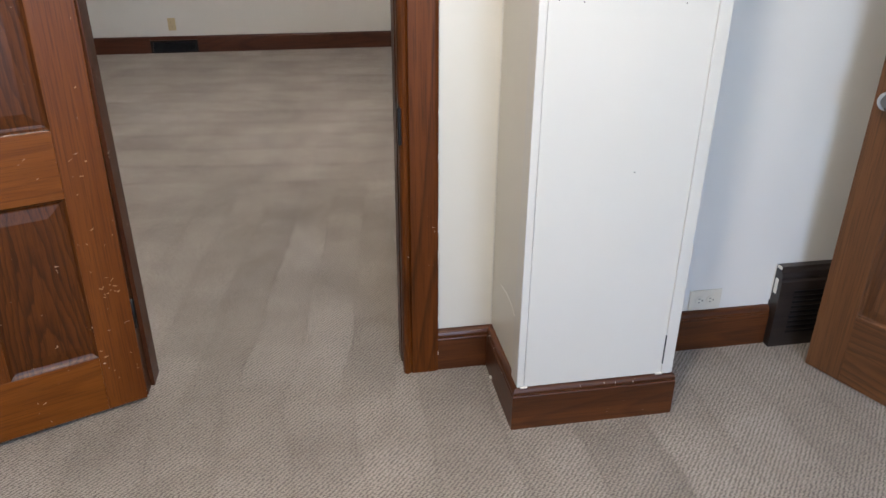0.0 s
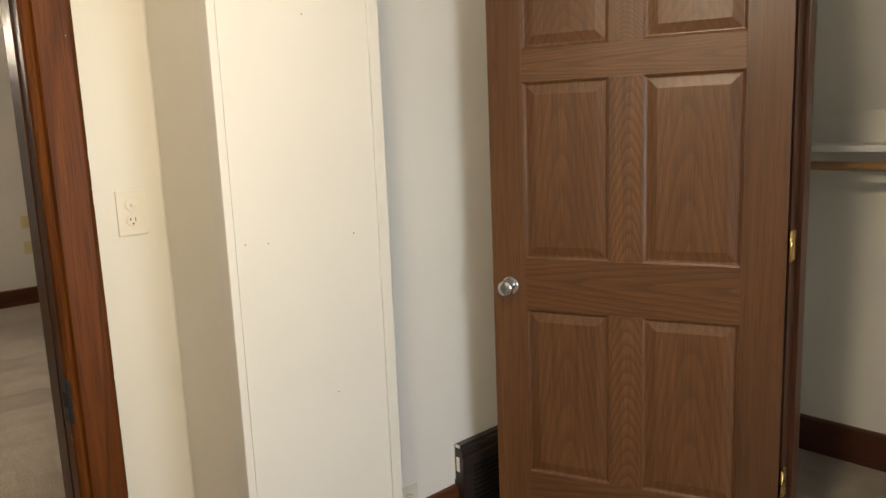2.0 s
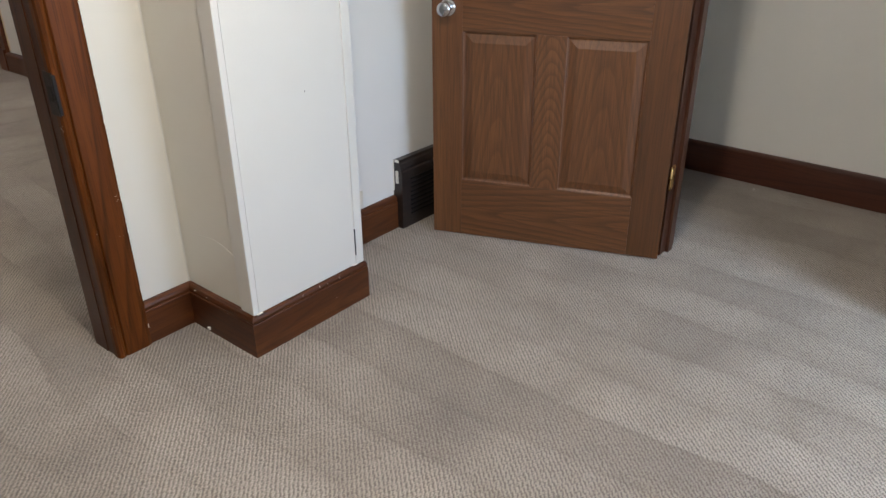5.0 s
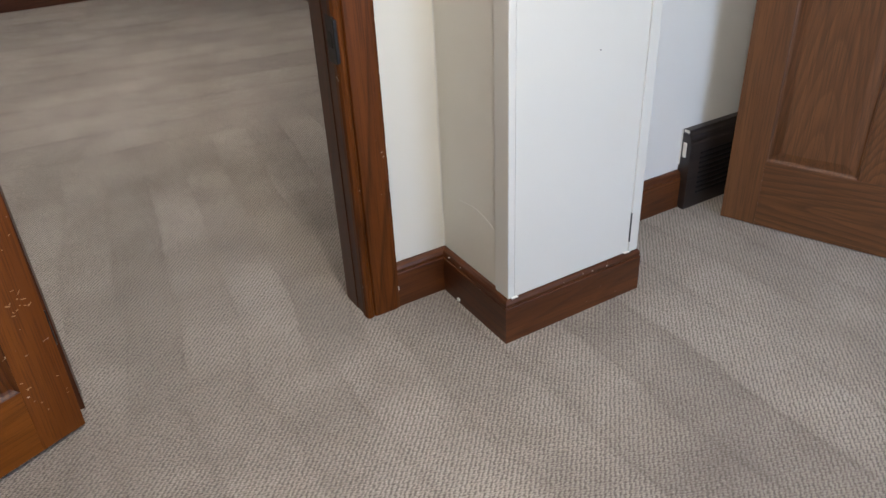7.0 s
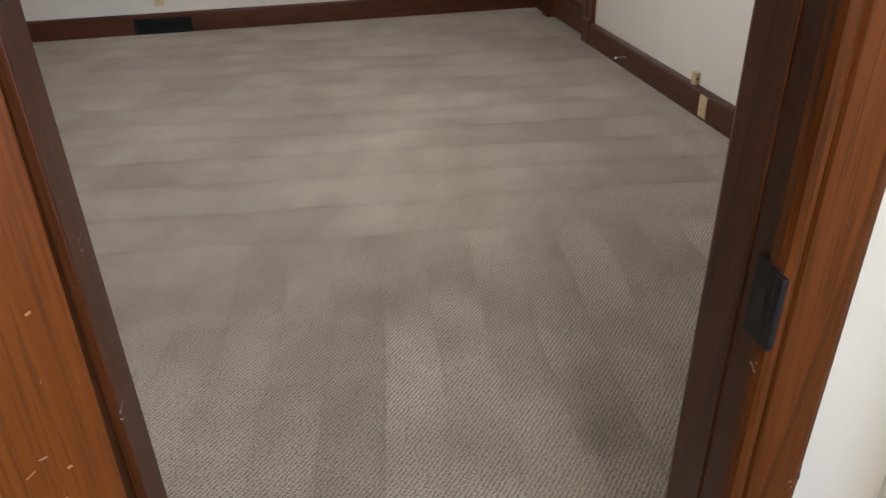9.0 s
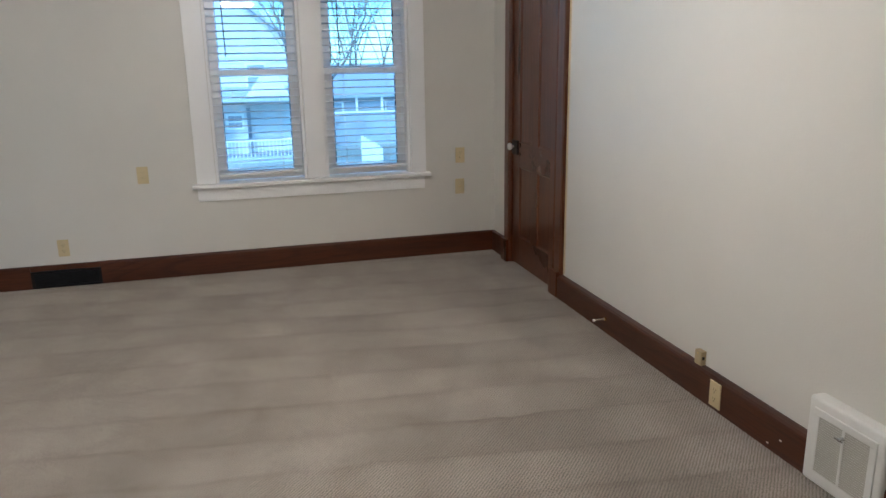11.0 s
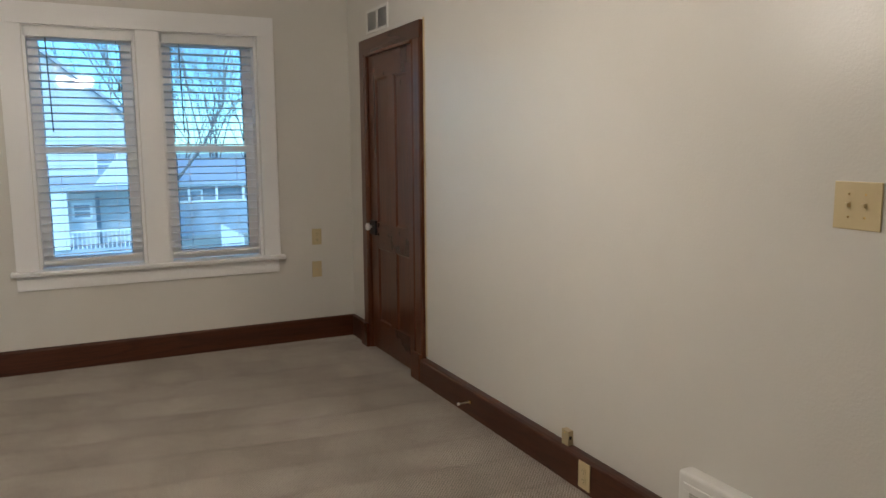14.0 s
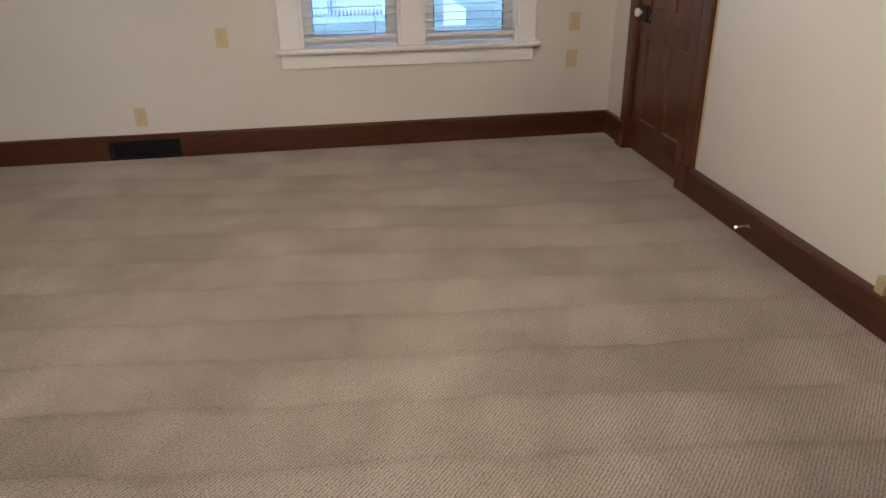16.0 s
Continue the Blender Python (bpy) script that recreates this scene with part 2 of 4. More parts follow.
    # shade in the gaps between loops, painted in where the pile height is low
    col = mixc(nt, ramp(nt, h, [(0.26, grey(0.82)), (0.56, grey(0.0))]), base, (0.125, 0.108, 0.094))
    col = mixc(nt, ramp(nt, tone, [(0.52, grey(0)), (0.75, grey(0.22))]), col, (0.62, 0.575, 0.52))
    nt.links.new(col, p.inputs["Base Color"])
    p.inputs["Roughness"].default_value = 0.95
    p.inputs["Specular IOR Level"].default_value = 0.1
    p.inputs["Sheen Weight"].default_value, p.inputs["Sheen Roughness"].default_value = 0.40, 0.45
    p.inputs["Sheen Tint"].default_value = (1.0, 0.90, 0.78, 1)
    bump(nt, p, h, 0.7, 0.006)
    return m


def glow(name, colour, strength):
    m, nt, p = node_mat(name)
    p.inputs["Base Color"].default_value = (0.9, 0.88, 0.84, 1)
    p.inputs["Roughness"].default_value = 0.35
    p.inputs["Emission Color"].default_value = (*colour, 1)
    p.inputs["Emission Strength"].default_value = strength
    return m


def glass_mat(name):
    m, nt, p = node_mat(name)
    p.inputs["Base Color"].default_value = (0.80, 0.960, 1.0, 1)
    p.inputs["Roughness"].default_value = 0.0
    p.inputs["Transmission Weight"].default_value = 1.0
    p.inputs["IOR"].default_value = 1.45
    return m


def foliage_ground(name, c0, c1, c2):
    m, nt, p = node_mat(name)
    v = coords(nt, (1, 1, 1), shift=False)
    f = mathn(nt, "ADD", mathn(nt, "MULTIPLY", tex_noise(nt, v, 0.25, 4), 0.6), mathn(nt, "MULTIPLY", tex_noise(nt, v, 6.0, 5), 0.4))
    nt.links.new(ramp(nt, f, [(0.35, c0), (0.5, c1), (0.65, c2)]), p.inputs["Base Color"])
    p.inputs["Roughness"].default_value = 0.9
    return m


CARPET = carpet_mat()
WALL = paint("wall_paint", (0.84, 0.82, 0.755), 0.34, 210.0, 0.16)
# room paint raised in colour, standing in for light missing in the closet
CLOSET = paint("closet_paint_brightened", (0.89, 0.875, 0.82), 0.38, 210.0, 0.14)
# room cream with its colour dimmed to offset strong lamp light near the doorway
WALL_D = paint("doorway_wall_paint_dimmed", (0.685, 0.660, 0.580), 0.34, 210.0, 0.16)
WALL_B = paint("far_room_wall_paint", (0.705, 0.680, 0.622), 0.30, 110.0, 0.50, spec=0.40)
CEIL = paint("ceiling_paint", (0.91, 0.90, 0.88), 0.55, 150.0, 0.2)
WHITE = paint("white_trim_paint", (0.88, 0.875, 0.86), 0.30, 90.0, 0.06)
# same cream, dimmed and cooled in colour for the light on the breast front
CREAM = paint("chimney_paint_dimmed", (0.665, 0.652, 0.600), 0.34, 160.0, 0.12)
TRIM_V = wood("old_trim_upright", (0.030, 0.0085, 0.0014), (0.100, 0.0265, 0.0032), (0.165, 0.050, 0.0065), "z", 0.40, 0.0, 0.7, 0.3, spec=0.2)
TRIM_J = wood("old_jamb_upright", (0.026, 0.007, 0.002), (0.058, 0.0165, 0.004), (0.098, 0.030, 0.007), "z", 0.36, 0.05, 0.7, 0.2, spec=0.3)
TRIM_D = wood("dark_trim_upright", (0.030, 0.010, 0.005), (0.060, 0.020, 0.009), (0.090, 0.032, 0.013), "z", 0.34, 0.15, 0.7)
TRIM_H = wood("old_trim_level", (0.028, 0.0080, 0.0022), (0.080, 0.0235, 0.0055), (0.150, 0.048, 0.012), "h", 0.36, 0.10, 0.5, 0.3, 0.40, spec=0.35)
BASE_B = wood("baseboard_wood", (0.040, 0.0110, 0.0045), (0.074, 0.0215, 0.008), (0.110, 0.034, 0.012), "h", 0.34, 0.15, 0.6, spec=0.4)
BASE_C = wood("closet_baseboard_wood", (0.045, 0.015, 0.009), (0.080, 0.026, 0.014), (0.110, 0.038, 0.019), "h", 0.3, 0.3, 0.6)
OAK = ((0.050, 0.0180, 0.0048), (0.118, 0.0440, 0.0120), (0.178, 0.073, 0.0215))
OAK_V = wood("oak_stain_upright", *OAK, "z", 0.42, 0.20, 1.0, 0.0, 0.30, 5.0, 0.6)
OAK_H = flat_sawn("oak_stain_level", *OAK, 0.18, 0.69, "x", 0.016, 0.22, 0.026, 0.020, rough=0.42, coat=0.20, spec=0.6, strength=0.52)
OAK_C = flat_sawn("oak_stain_panel", *OAK, 0.29, 0.60, "z", 0.021, 0.150, 0.040, 0.020, rough=0.42, coat=0.20, spec=0.6, strength=0.34)
OAK_M = flat_sawn("oak_stain_mullion", *OAK, 0.108, 0.60, "z", 0.014, 0.046, 0.026, 0.022, rough=0.42, coat=0.20, spec=0.6, strength=0.55)
PINE_V = wood("worn_pine_upright", (0.066, 0.0150, 0.0011), (0.122, 0.0310, 0.0022), (0.182, 0.052, 0.0042), "z", 0.32, 0.06, 0.8, 0.9, 0.25, spec=0.28)
PINE_H = flat_sawn("worn_pine_level", (0.115, 0.030, 0.0020), (0.168, 0.047, 0.0034), (0.220, 0.068, 0.0060), 0.19, 0.59, "x", 0.035, 0.5, 0.05, 0.012, 0.32, 0.06, 0.28, 0.45, 0.6)
PINE_P = flat_sawn("worn_pine_panel", (0.036, 0.0090, 0.0012), (0.080, 0.0210, 0.0022), (0.120, 0.035, 0.0040), 0.23, 0.52, "z", 0.015, 0.22, 0.050, 0.052, 0.32, 0.06, 0.28, 0.72, 0.6)
RED_V = wood("red_varnish_upright", (0.052, 0.0135, 0.0055), (0.095, 0.026, 0.009), (0.145, 0.046, 0.015), "z", 0.28, 0.25, 0.8, spec=0.4)
RED_H = wood("red_varnish_level", (0.050, 0.013, 0.0055), (0.088, 0.024, 0.0085), (0.130, 0.041, 0.014), "y", 0.28, 0.25, 0.8, spec=0.4)
BLADE = wood("fan_blade_wood", (0.120, 0.042, 0.018), (0.210, 0.078, 0.032), (0.290, 0.120, 0.052), "x", 0.35, 0.2, 1.0)
ROD = wood("pine_rod", (0.34, 0.19, 0.085), (0.46, 0.27, 0.125), (0.55, 0.34, 0.17), "y", 0.45, 0.1, 1.0)
NICK = plain("bare_pine", (0.36, 0.20, 0.085), 0.6)
BLACK = plain("black_iron", (0.018, 0.017, 0.017), 0.42, 0.6)
SOOT = wood("dark_register_wood", (0.012, 0.008, 0.007), (0.022, 0.015, 0.012), (0.036, 0.022, 0.016), "h", 0.4, 0.2, 0.6, 0.1)
CHROME = plain("polished_chrome", (0.60, 0.60, 0.61), 0.07, 1.0, 0.03, 0.0)
NICKEL = plain("brushed_nickel", (0.42, 0.385, 0.33), 0.30, 1.0, 0.06)
# fan's nickel, darkened in colour to offset the glare of the shades beside it
FAN_METAL = plain("darkened_nickel", (0.20, 0.185, 0.16), 0.36, 1.0, 0.06)
BRASS = plain("brass", (0.72, 0.50, 0.20), 0.28, 1.0, 0.1)
IVORY = plain("ivory_plastic", (0.62, 0.505, 0.29), 0.34, 0.0, 0.04)
ALMOND = plain("almond_plastic", (0.67, 0.63, 0.53), 0.34, 0.0, 0.03)
ENAMEL = plain("white_enamel", (0.79, 0.78, 0.74), 0.40, 0.0, 0.01, 0.0, 0.03)
MESHW = plain("heater_louver", (0.52, 0.50, 0.44), 0.45, 0.0, 0.06)
PORCELAIN = plain("white_porcelain", (0.85, 0.84, 0.80), 0.12, 0.0, 0.02, 0.0)
SLOT = plain("dark_slot", (0.02, 0.02, 0.02), 0.7)
BLIND = plain("blind_slat", (0.80, 0.80, 0.78), 0.38, 0.0, 0.03)
SLAT = plain("translucent_blind_slat", (0.88, 0.90, 0.92), 0.45, 0.0, 0.02, 0.0)
nt = SLAT.node_tree
thin = add(nt, "ShaderNodeBsdfTranslucent", Color=(0.97, 0.98, 0.99, 1))
blend = nt.nodes.new("ShaderNodeMixShader")
blend.inputs[0].default_value = 0.45
nt.links.new(nt.nodes["Principled BSDF"].outputs[0], blend.inputs[1])
nt.links.new(thin.outputs[0], blend.inputs[2])
nt.links.new(blend.outputs[0], nt.nodes["Material Output"].inputs[0])
WAND = plain("grey_plastic_wand", (0.10, 0.11, 0.13), 0.3)
CORD = plain("white_cord", (0.70, 0.70, 0.68), 0.8)
SASH = plain("white_vinyl_sash", (0.80, 0.80, 0.80), 0.32, 0.0, 0.03)
PLASTER = plain("bare_plaster_chip", (0.80, 0.77, 0.70), 0.8)
GLASS = glass_mat("window_glass")
SHADE = glow("frosted_lit_glass", (1.0, 0.925, 0.82), LAMP_B)
DOME = glow("lit_dome_glass", (1.0, 0.88, 0.71), LAMP_A)


# ---- mesh helpers ----
def box(bm, x0, y0, z0, x1, y1, z1, bevel=0.0, seg=2):
    r = bmesh.ops.create_cube(bm, size=1, matrix=Matrix.Translation(((x0 + x1) / 2, (y0 + y1) / 2, (z0 + z1) / 2)) @ Matrix.Diagonal((abs(x1 - x0), abs(y1 - y0), abs(z1 - z0), 1)))
    if bevel:
        edges = {e for v in r["verts"] for e in v.link_edges}
        bmesh.ops.bevel(bm, geom=list(edges), offset=bevel, segments=seg, profile=0.6, affect="EDGES")
    return bm


def rod(bm, a, b, r0, r1=None, seg=12):
    a, b = Vector(a), Vector(b)
    d = b - a
    m = Matrix.Translation((a + b) / 2) @ d.to_track_quat("Z", "Y").to_matrix().to_4x4()
    bmesh.ops.create_cone(bm, cap_ends=True, segments=seg, radius1=r0, radius2=r0 if r1 is None else r1, depth=d.length, matrix=m)
    return bm


def lathe(bm, rings, seg=20, m=Matrix.Identity(4), close=True):
    """Surface of revolution round local z through (radius, height) rings."""
    rows = []
    for r, h in rings:
        rows.append([bm.verts.new(m @ Vector((r * math.cos(2 * math.pi * i / seg), r * math.sin(2 * math.pi * i / seg), h))) for i in range(seg)])
    for q, w in zip(rows, rows[1:]):
        for i in range(seg):
            bm.faces.new((q[i], q[(i + 1) % seg], w[(i + 1) % seg], w[i]))
    if close:
        bm.faces.new(list(reversed(rows[0])))
        bm.faces.new(rows[-1])
    return bm


def prism(bm, outline, a, b, up=(0, 0, 1)):
    """Extrudes an outline of (side, up) pairs from a to b; side is to the right of the way."""
    a, b, up = Vector(a), Vector(b), Vector(up)
    right = (b - a).normalized().cross(up)
    p = [bm.verts.new(a + right * s + up * h) for s, h in outline]
    q = [bm.verts.new(b + right * s + up * h) for s, h in outline]
    n = len(outline)
    for i in range(n):
        bm.faces.new((p[i], p[(i + 1) % n], q[(i + 1) % n], q[i]))
    bm.faces.new(p)
    bm.faces.new(list(reversed(q)))
    return bm


def finish(name, bm, material, smooth=False):
    bmesh.ops.recalc_face_normals(bm, faces=bm.faces)
    me = bpy.data.meshes.new(name)
    bm.to_mesh(me)
    bm.free()
    me.materials.append(material)
    if smooth:
        me.shade_smooth()
    return new(name, me)


def part(name, bm, material, parent, label="", smooth=False):
    ob = finish(name, bm, material, smooth)
    ob.parent = parent
    return tagged(ob, label)


def thing(name, label, category, m=None, group="", kind=""):
    ob = new(name)
    ob.empty_display_size = 0.05
    if m is not None:
        ob.matrix_world = m
    return tagged(ob, label, category, group, kind)


def struct(name, bm, material, label, category):
    return tagged(finish(name, bm, material), label, category, kind="structure")


def bx(*a, **k):
    return box(bmesh.new(), *a, **k)


# ---- plan ----
XE, YN, XW = 1.78, 7.775, -2.6          # far room: east, north and west faces
YA = 2.087                              # wall right of the chimney breast
CX0, CX1, CY = 0.505, 0.972, 1.772      # chimney breast
Y0, Y1 = 2.115, 2.235                   # dividing wall, near face and far face
XC0, XC1 = 1.975, 2.085                 # closet wall
YS = -2.2                               # near room's south face
ZA, ZB = 2.45, 2.505                    # ceilings
DL, DR, DH = -0.62, 0.205, 2.05         # doorway between the rooms

bm = bmesh.new()
box(bm, XW - 0.15, YS - 0.15, -0.12, 3.12, YN + 0.16, 0)
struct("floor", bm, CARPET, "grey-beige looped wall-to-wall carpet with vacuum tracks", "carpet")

bm = bmesh.new()
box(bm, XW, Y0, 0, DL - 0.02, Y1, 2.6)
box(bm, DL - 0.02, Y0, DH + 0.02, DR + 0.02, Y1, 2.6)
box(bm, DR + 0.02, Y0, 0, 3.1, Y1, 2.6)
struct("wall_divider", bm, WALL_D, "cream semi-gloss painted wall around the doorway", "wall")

struct("wall_lower_storey", bx(XW - 0.14, YS - 0.14, -3.1, 3.1, YN + 0.15, -0.121), WALL, "plain pale wall of the storey below", "wall")

# stretch of the doorway wall; its cool daylight is put into a paler colour
struct("wall_alcove", bx(CX1, YA, 0, XC0, Y0 - 0.0005, 2.45), paint("alcove_paint_daylit", (0.755, 0.738, 0.690), 0.34, 210.0, 0.16), "painted wall beside the chimney breast, coloured paler for daylight", "wall")

WIN = ((-0.30, 0.335), (0.48, 1.11))
WZ0, WZ1 = 0.655, 2.175
bm = bmesh.new()
xs = [XW - 0.15, WIN[0][0], WIN[0][1], WIN[1][0], WIN[1][1], XE + 0.15]
box(bm, xs[0], YN, 0, xs[1], YN + 0.16, 2.7)
box(bm, xs[2], YN, WZ0, xs[3], YN + 0.16, WZ1)
box(bm, xs[4], YN, 0, xs[5], YN + 0.16, 2.7)
box(bm, xs[1], YN, 0, xs[4], YN + 0.16, WZ0)
box(bm, xs[1], YN, WZ1, xs[4], YN + 0.16, 2.7)
struct("wall_north", bm, WALL_B, "cream painted wall with a double window", "wall")

bm = bmesh.new()
box(bm, XE, Y1, 0, XE + 0.14, 6.58, 2.7)
box(bm, XE, 6.58, 2.04, XE + 0.14, 7.38, 2.7)
box(bm, XE, 7.38, 0, XE + 0.14, YN, 2.7)
box(bm, XE + 0.16, 6.4, 0, XE + 0.2, 7.6, 2.7)
struct("wall_east", bm, WALL_B, "cream semi-gloss painted wall with a closet door", "wall")

bm = bmesh.new()
box(bm, XW - 0.15, YS, 0, XW, YN, 2.7)
struct("wall_west", bm, WALL_B, "plain cream painted wall", "wall")

bm = bmesh.new()
box(bm, XW - 0.15, YS - 0.15, 0, 0.35, YS, 2.6)
box(bm, 1.55, YS - 0.15, 0, 3.1, YS, 2.6)
box(bm, 0.35, YS - 0.15, 0, 1.55, YS, 0.8)
box(bm, 0.35, YS - 0.15, 2.1, 1.55, YS, 2.6)
struct("wall_south", bm, WALL, "plain cream painted wall with a window opening", "wall")

bm = bmesh.new()
box(bm, XC0, YS, 0, XC1, 0.10, 2.6)
box(bm, XC0, 0.10, 2.07, XC1, 1.085, 2.6)
box(bm, XC0, 1.085, 0, XC1, Y0, 2.6)
struct("wall_closet", bm, WALL, "cream painted wall with an opening into a closet", "wall")

bm = bmesh.new()
box(bm, 3.0, -0.75, 0, 3.1, Y0, 1.49)
box(bm, XC1, -0.85, 0, 3.1, -0.75, 2.6)
struct("wall_knee", bm, CLOSET, "low cream painted knee wall in the closet", "wall")
bm = bmesh.new()
prism(bm, [(-3.0, 1.49), (-3.1, 1.49), (-3.1, 1.6), (-XC1, 2.62), (-XC1, 2.44)], (0, -0.75, 0), (0, Y0, 0))
for v in bm.verts:
    v.co.x = abs(v.co.x)
struct("ceiling_closet", bm, CLOSET, "cream painted sloping closet ceiling", "ceiling")

struct("ceiling_near", bx(XW, YS, ZA, XC0, Y0, ZA + 0.12), CEIL, "plain off-white painted ceiling", "ceiling")
struct("ceiling_far", bx(XW, Y1, ZB, XE, YN, ZB + 0.12), CEIL, "off-white painted ceiling around a fan", "ceiling")

# chimney breast between doorway and closet
breast = thing("chimney_breast", "white painted boxed chimney breast with nail marks", "chimney", kind="structure")
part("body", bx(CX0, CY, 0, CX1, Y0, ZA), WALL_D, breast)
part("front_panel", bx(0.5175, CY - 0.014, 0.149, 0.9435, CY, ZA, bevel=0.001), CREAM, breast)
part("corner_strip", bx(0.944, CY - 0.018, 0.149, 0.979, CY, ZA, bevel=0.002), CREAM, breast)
part("edge_bead", bx(0.495, CY - 0.0155, 0.149, 0.5165, CY + 0.048, ZA, bevel=0.003), CREAM, breast)
for x, z in ((0.543, 1.235), (0.604, 1.230), (0.860, 1.223), (0.743, 1.779), (0.780, 0.802)):
    part("nail_hole", rod(bmesh.new(), (x, CY - 0.0155, z), (x, CY - 0.012, z), 0.0016, seg=8), SLOT, breast)
part("crack", bx(0.9435, CY - 0.0185, 0.185, 0.9455, CY - 0.010, 0.285), SLOT, breast, "dark open joint")
for x, z in ((0.505, 0.148), (0.925, 0.149)):
    part("paint_chip", bx(x, CY - 0.021, z, x + 0.022, CY - 0.012, z + 0.003, bevel=0.001), PLASTER, breast)

pts = [Vector(p) for p in ((0.5045, 2.014, 0.352), (0.5045, 1.936, 0.361), (0.5045, 1.877, 0.351), (0.5045, 1.815, 0.325))]
for a, b in zip(pts, pts[1:]):
    part("scrape", rod(bmesh.new(), a, b, 0.0007, seg=6), WALL, breast, "thin pale arc scraped in the paint")

rng = random.Random(9)
for x0, sgn, y in ((0.3215, 1, Y0), (0.5035, -1, Y0)):
    bm = bmesh.new()
    rows = []
    for i in range(90):
        z = 0.150 + i * 0.0255
        e = x0 + sgn * (0.0035 + 0.0035 * rng.random() * rng.random())
        rows.append([bm.verts.new(c) for c in ((x0, y - 0.0002, z), (x0, y - 0.0035, z), (e, y - 0.0002, z))])
    for q, w in zip(rows, rows[1:]):
        for i in range(3):
            bm.faces.new((q[i], q[(i + 1) % 3], w[(i + 1) % 3], w[i]))
    part("paint_bead", bm, CREAM, breast, "ragged bead of old paint")

# ---- baseboards ----
PROFILE = [(0, 0), (0.022, 0), (0.022, 0.124), (0.0210, 0.1265), (0.0185, 0.1275), (0.0185, 0.1290), (0.0200, 0.131), (0.0200, 0.140), (0.0165, 0.149), (0.009, 0.1555), (0, 0.157)]
PLAIN = [(0, 0), (0.022, 0), (0.022, 0.142), (0.0205, 0.149), (0.0150, 0.1545), (0.006, 0.157), (0, 0.157)]


def baseboard(points, material, label, height=1.0, depth=1.0, profile=PLAIN):
    """A mitred run along wall faces, standing out to the right of the way."""
    bm = bmesh.new()
    pts = [Vector((*p, 0)) for p in points]
    dirs = [(q - p).normalized() for p, q in zip(pts, pts[1:])]
    rows = []
    for i, p in enumerate(pts):
        a, b = dirs[max(i - 1, 0)], dirs[min(i, len(dirs) - 1)]
        ra, rb = Vector((a.y, -a.x, 0)), Vector((b.y, -b.x, 0))
        off = (ra + rb) / (1 + ra.dot(rb))
        rows.append([bm.verts.new(p + off * s * depth + Vector((0, 0, h * height))) for s, h in profile])
    k = len(profile)
    for q, w in zip(rows, rows[1:]):
        for i in range(k):
            bm.faces.new((q[i], q[(i + 1) % k], w[(i + 1) % k], w[i]))
    bm.faces.new(rows[0])
    bm.faces.new(list(reversed(rows[-1])))
    return struct("baseboard", bm, material, label, "baseboard")


lab = "reddish-brown varnished wooden baseboard with worn edges"
run = baseboard([(0.318, Y0), (CX0, Y0), (CX0, CY), (CX1, CY), (CX1, YA), (1.498, YA)], TRIM_H, lab, 0.95, profile=PROFILE)
random.seed(3)
for i in range(7):
    w = random.uniform(0.0006, 0.0018)
    z = random.choice((random.uniform(0.116, 0.126), random.uniform(0.132, 0.139)))
    if i < 4:
        x = random.uniform(0.50, 0.98)
        bm = bx(x - w, CY - 0.0228, z - 0.0007, x + w, CY - 0.0165, z + 0.0007, bevel=0.0005)
    else:
        y = random.uniform(1.80, 2.07)
        bm = bx(CX0 - 0.0228, y - w, z - 0.0007, CX0 - 0.0165, y + w, z + 0.0007, bevel=0.0005)
    part("paint_chip", bm, PLASTER, run, "small white paint chip")
part("paint_chip", bx(0.476, 1.996, 0.010, 0.4826, 2.008, 0.018, bevel=0.001), PLASTER, run, "small white paint chip")
baseboard([(XW, Y0), (-0.76, Y0)], TRIM_H, lab, 0.95, profile=PROFILE)
baseboard([(XC0, YS), (XW, YS), (XW, Y0)], TRIM_H, lab, 0.95, profile=PROFILE)
labb = "dark red-brown glossy wooden baseboard"
baseboard([(-1.118, YN), (XE, YN), (XE, 7.482)], BASE_B, labb)
baseboard([(XW, YN), (-1.562, YN)], BASE_B, labb)
run = baseboard([(XE, 6.468), (XE, 4.302)], BASE_B, labb, 0.92, 2.1)
for y, z in ((4.433, 0.066), (4.500, 0.024)):
    part("paint_chip", bx(XE - 0.0474, y - 0.006, z - 0.003, XE - 0.0455, y + 0.006, z + 0.003, bevel=0.0008), PLASTER, run, "small white paint chip")
baseboard([(XE, 3.969), (XE, Y1 + 0.024)], BASE_B, labb, 0.92, 2.1)
baseboard([(XE, Y1), (0.32, Y1)], BASE_B, labb)
baseboard([(-0.74, Y1), (XW, Y1), (XW, YN)], BASE_B, labb)
baseboard([(3.0, Y0), (3.0, -0.75)], BASE_C, "dark brown wooden baseboard in the closet")

# ---- doorway trim between the rooms ----
frame_1 = thing("door_frame", "reddish varnished wooden door frame with moulded casing", "door frame", kind="structure")
CASING = [(0, 0), (0.115, 0), (0.115, 0.024), (0.104, 0.028), (0.030, 0.028), (0.026, 0.022), (0.021, 0.027), (0.012, 0.030), (0.004, 0.026), (0, 0.016)]


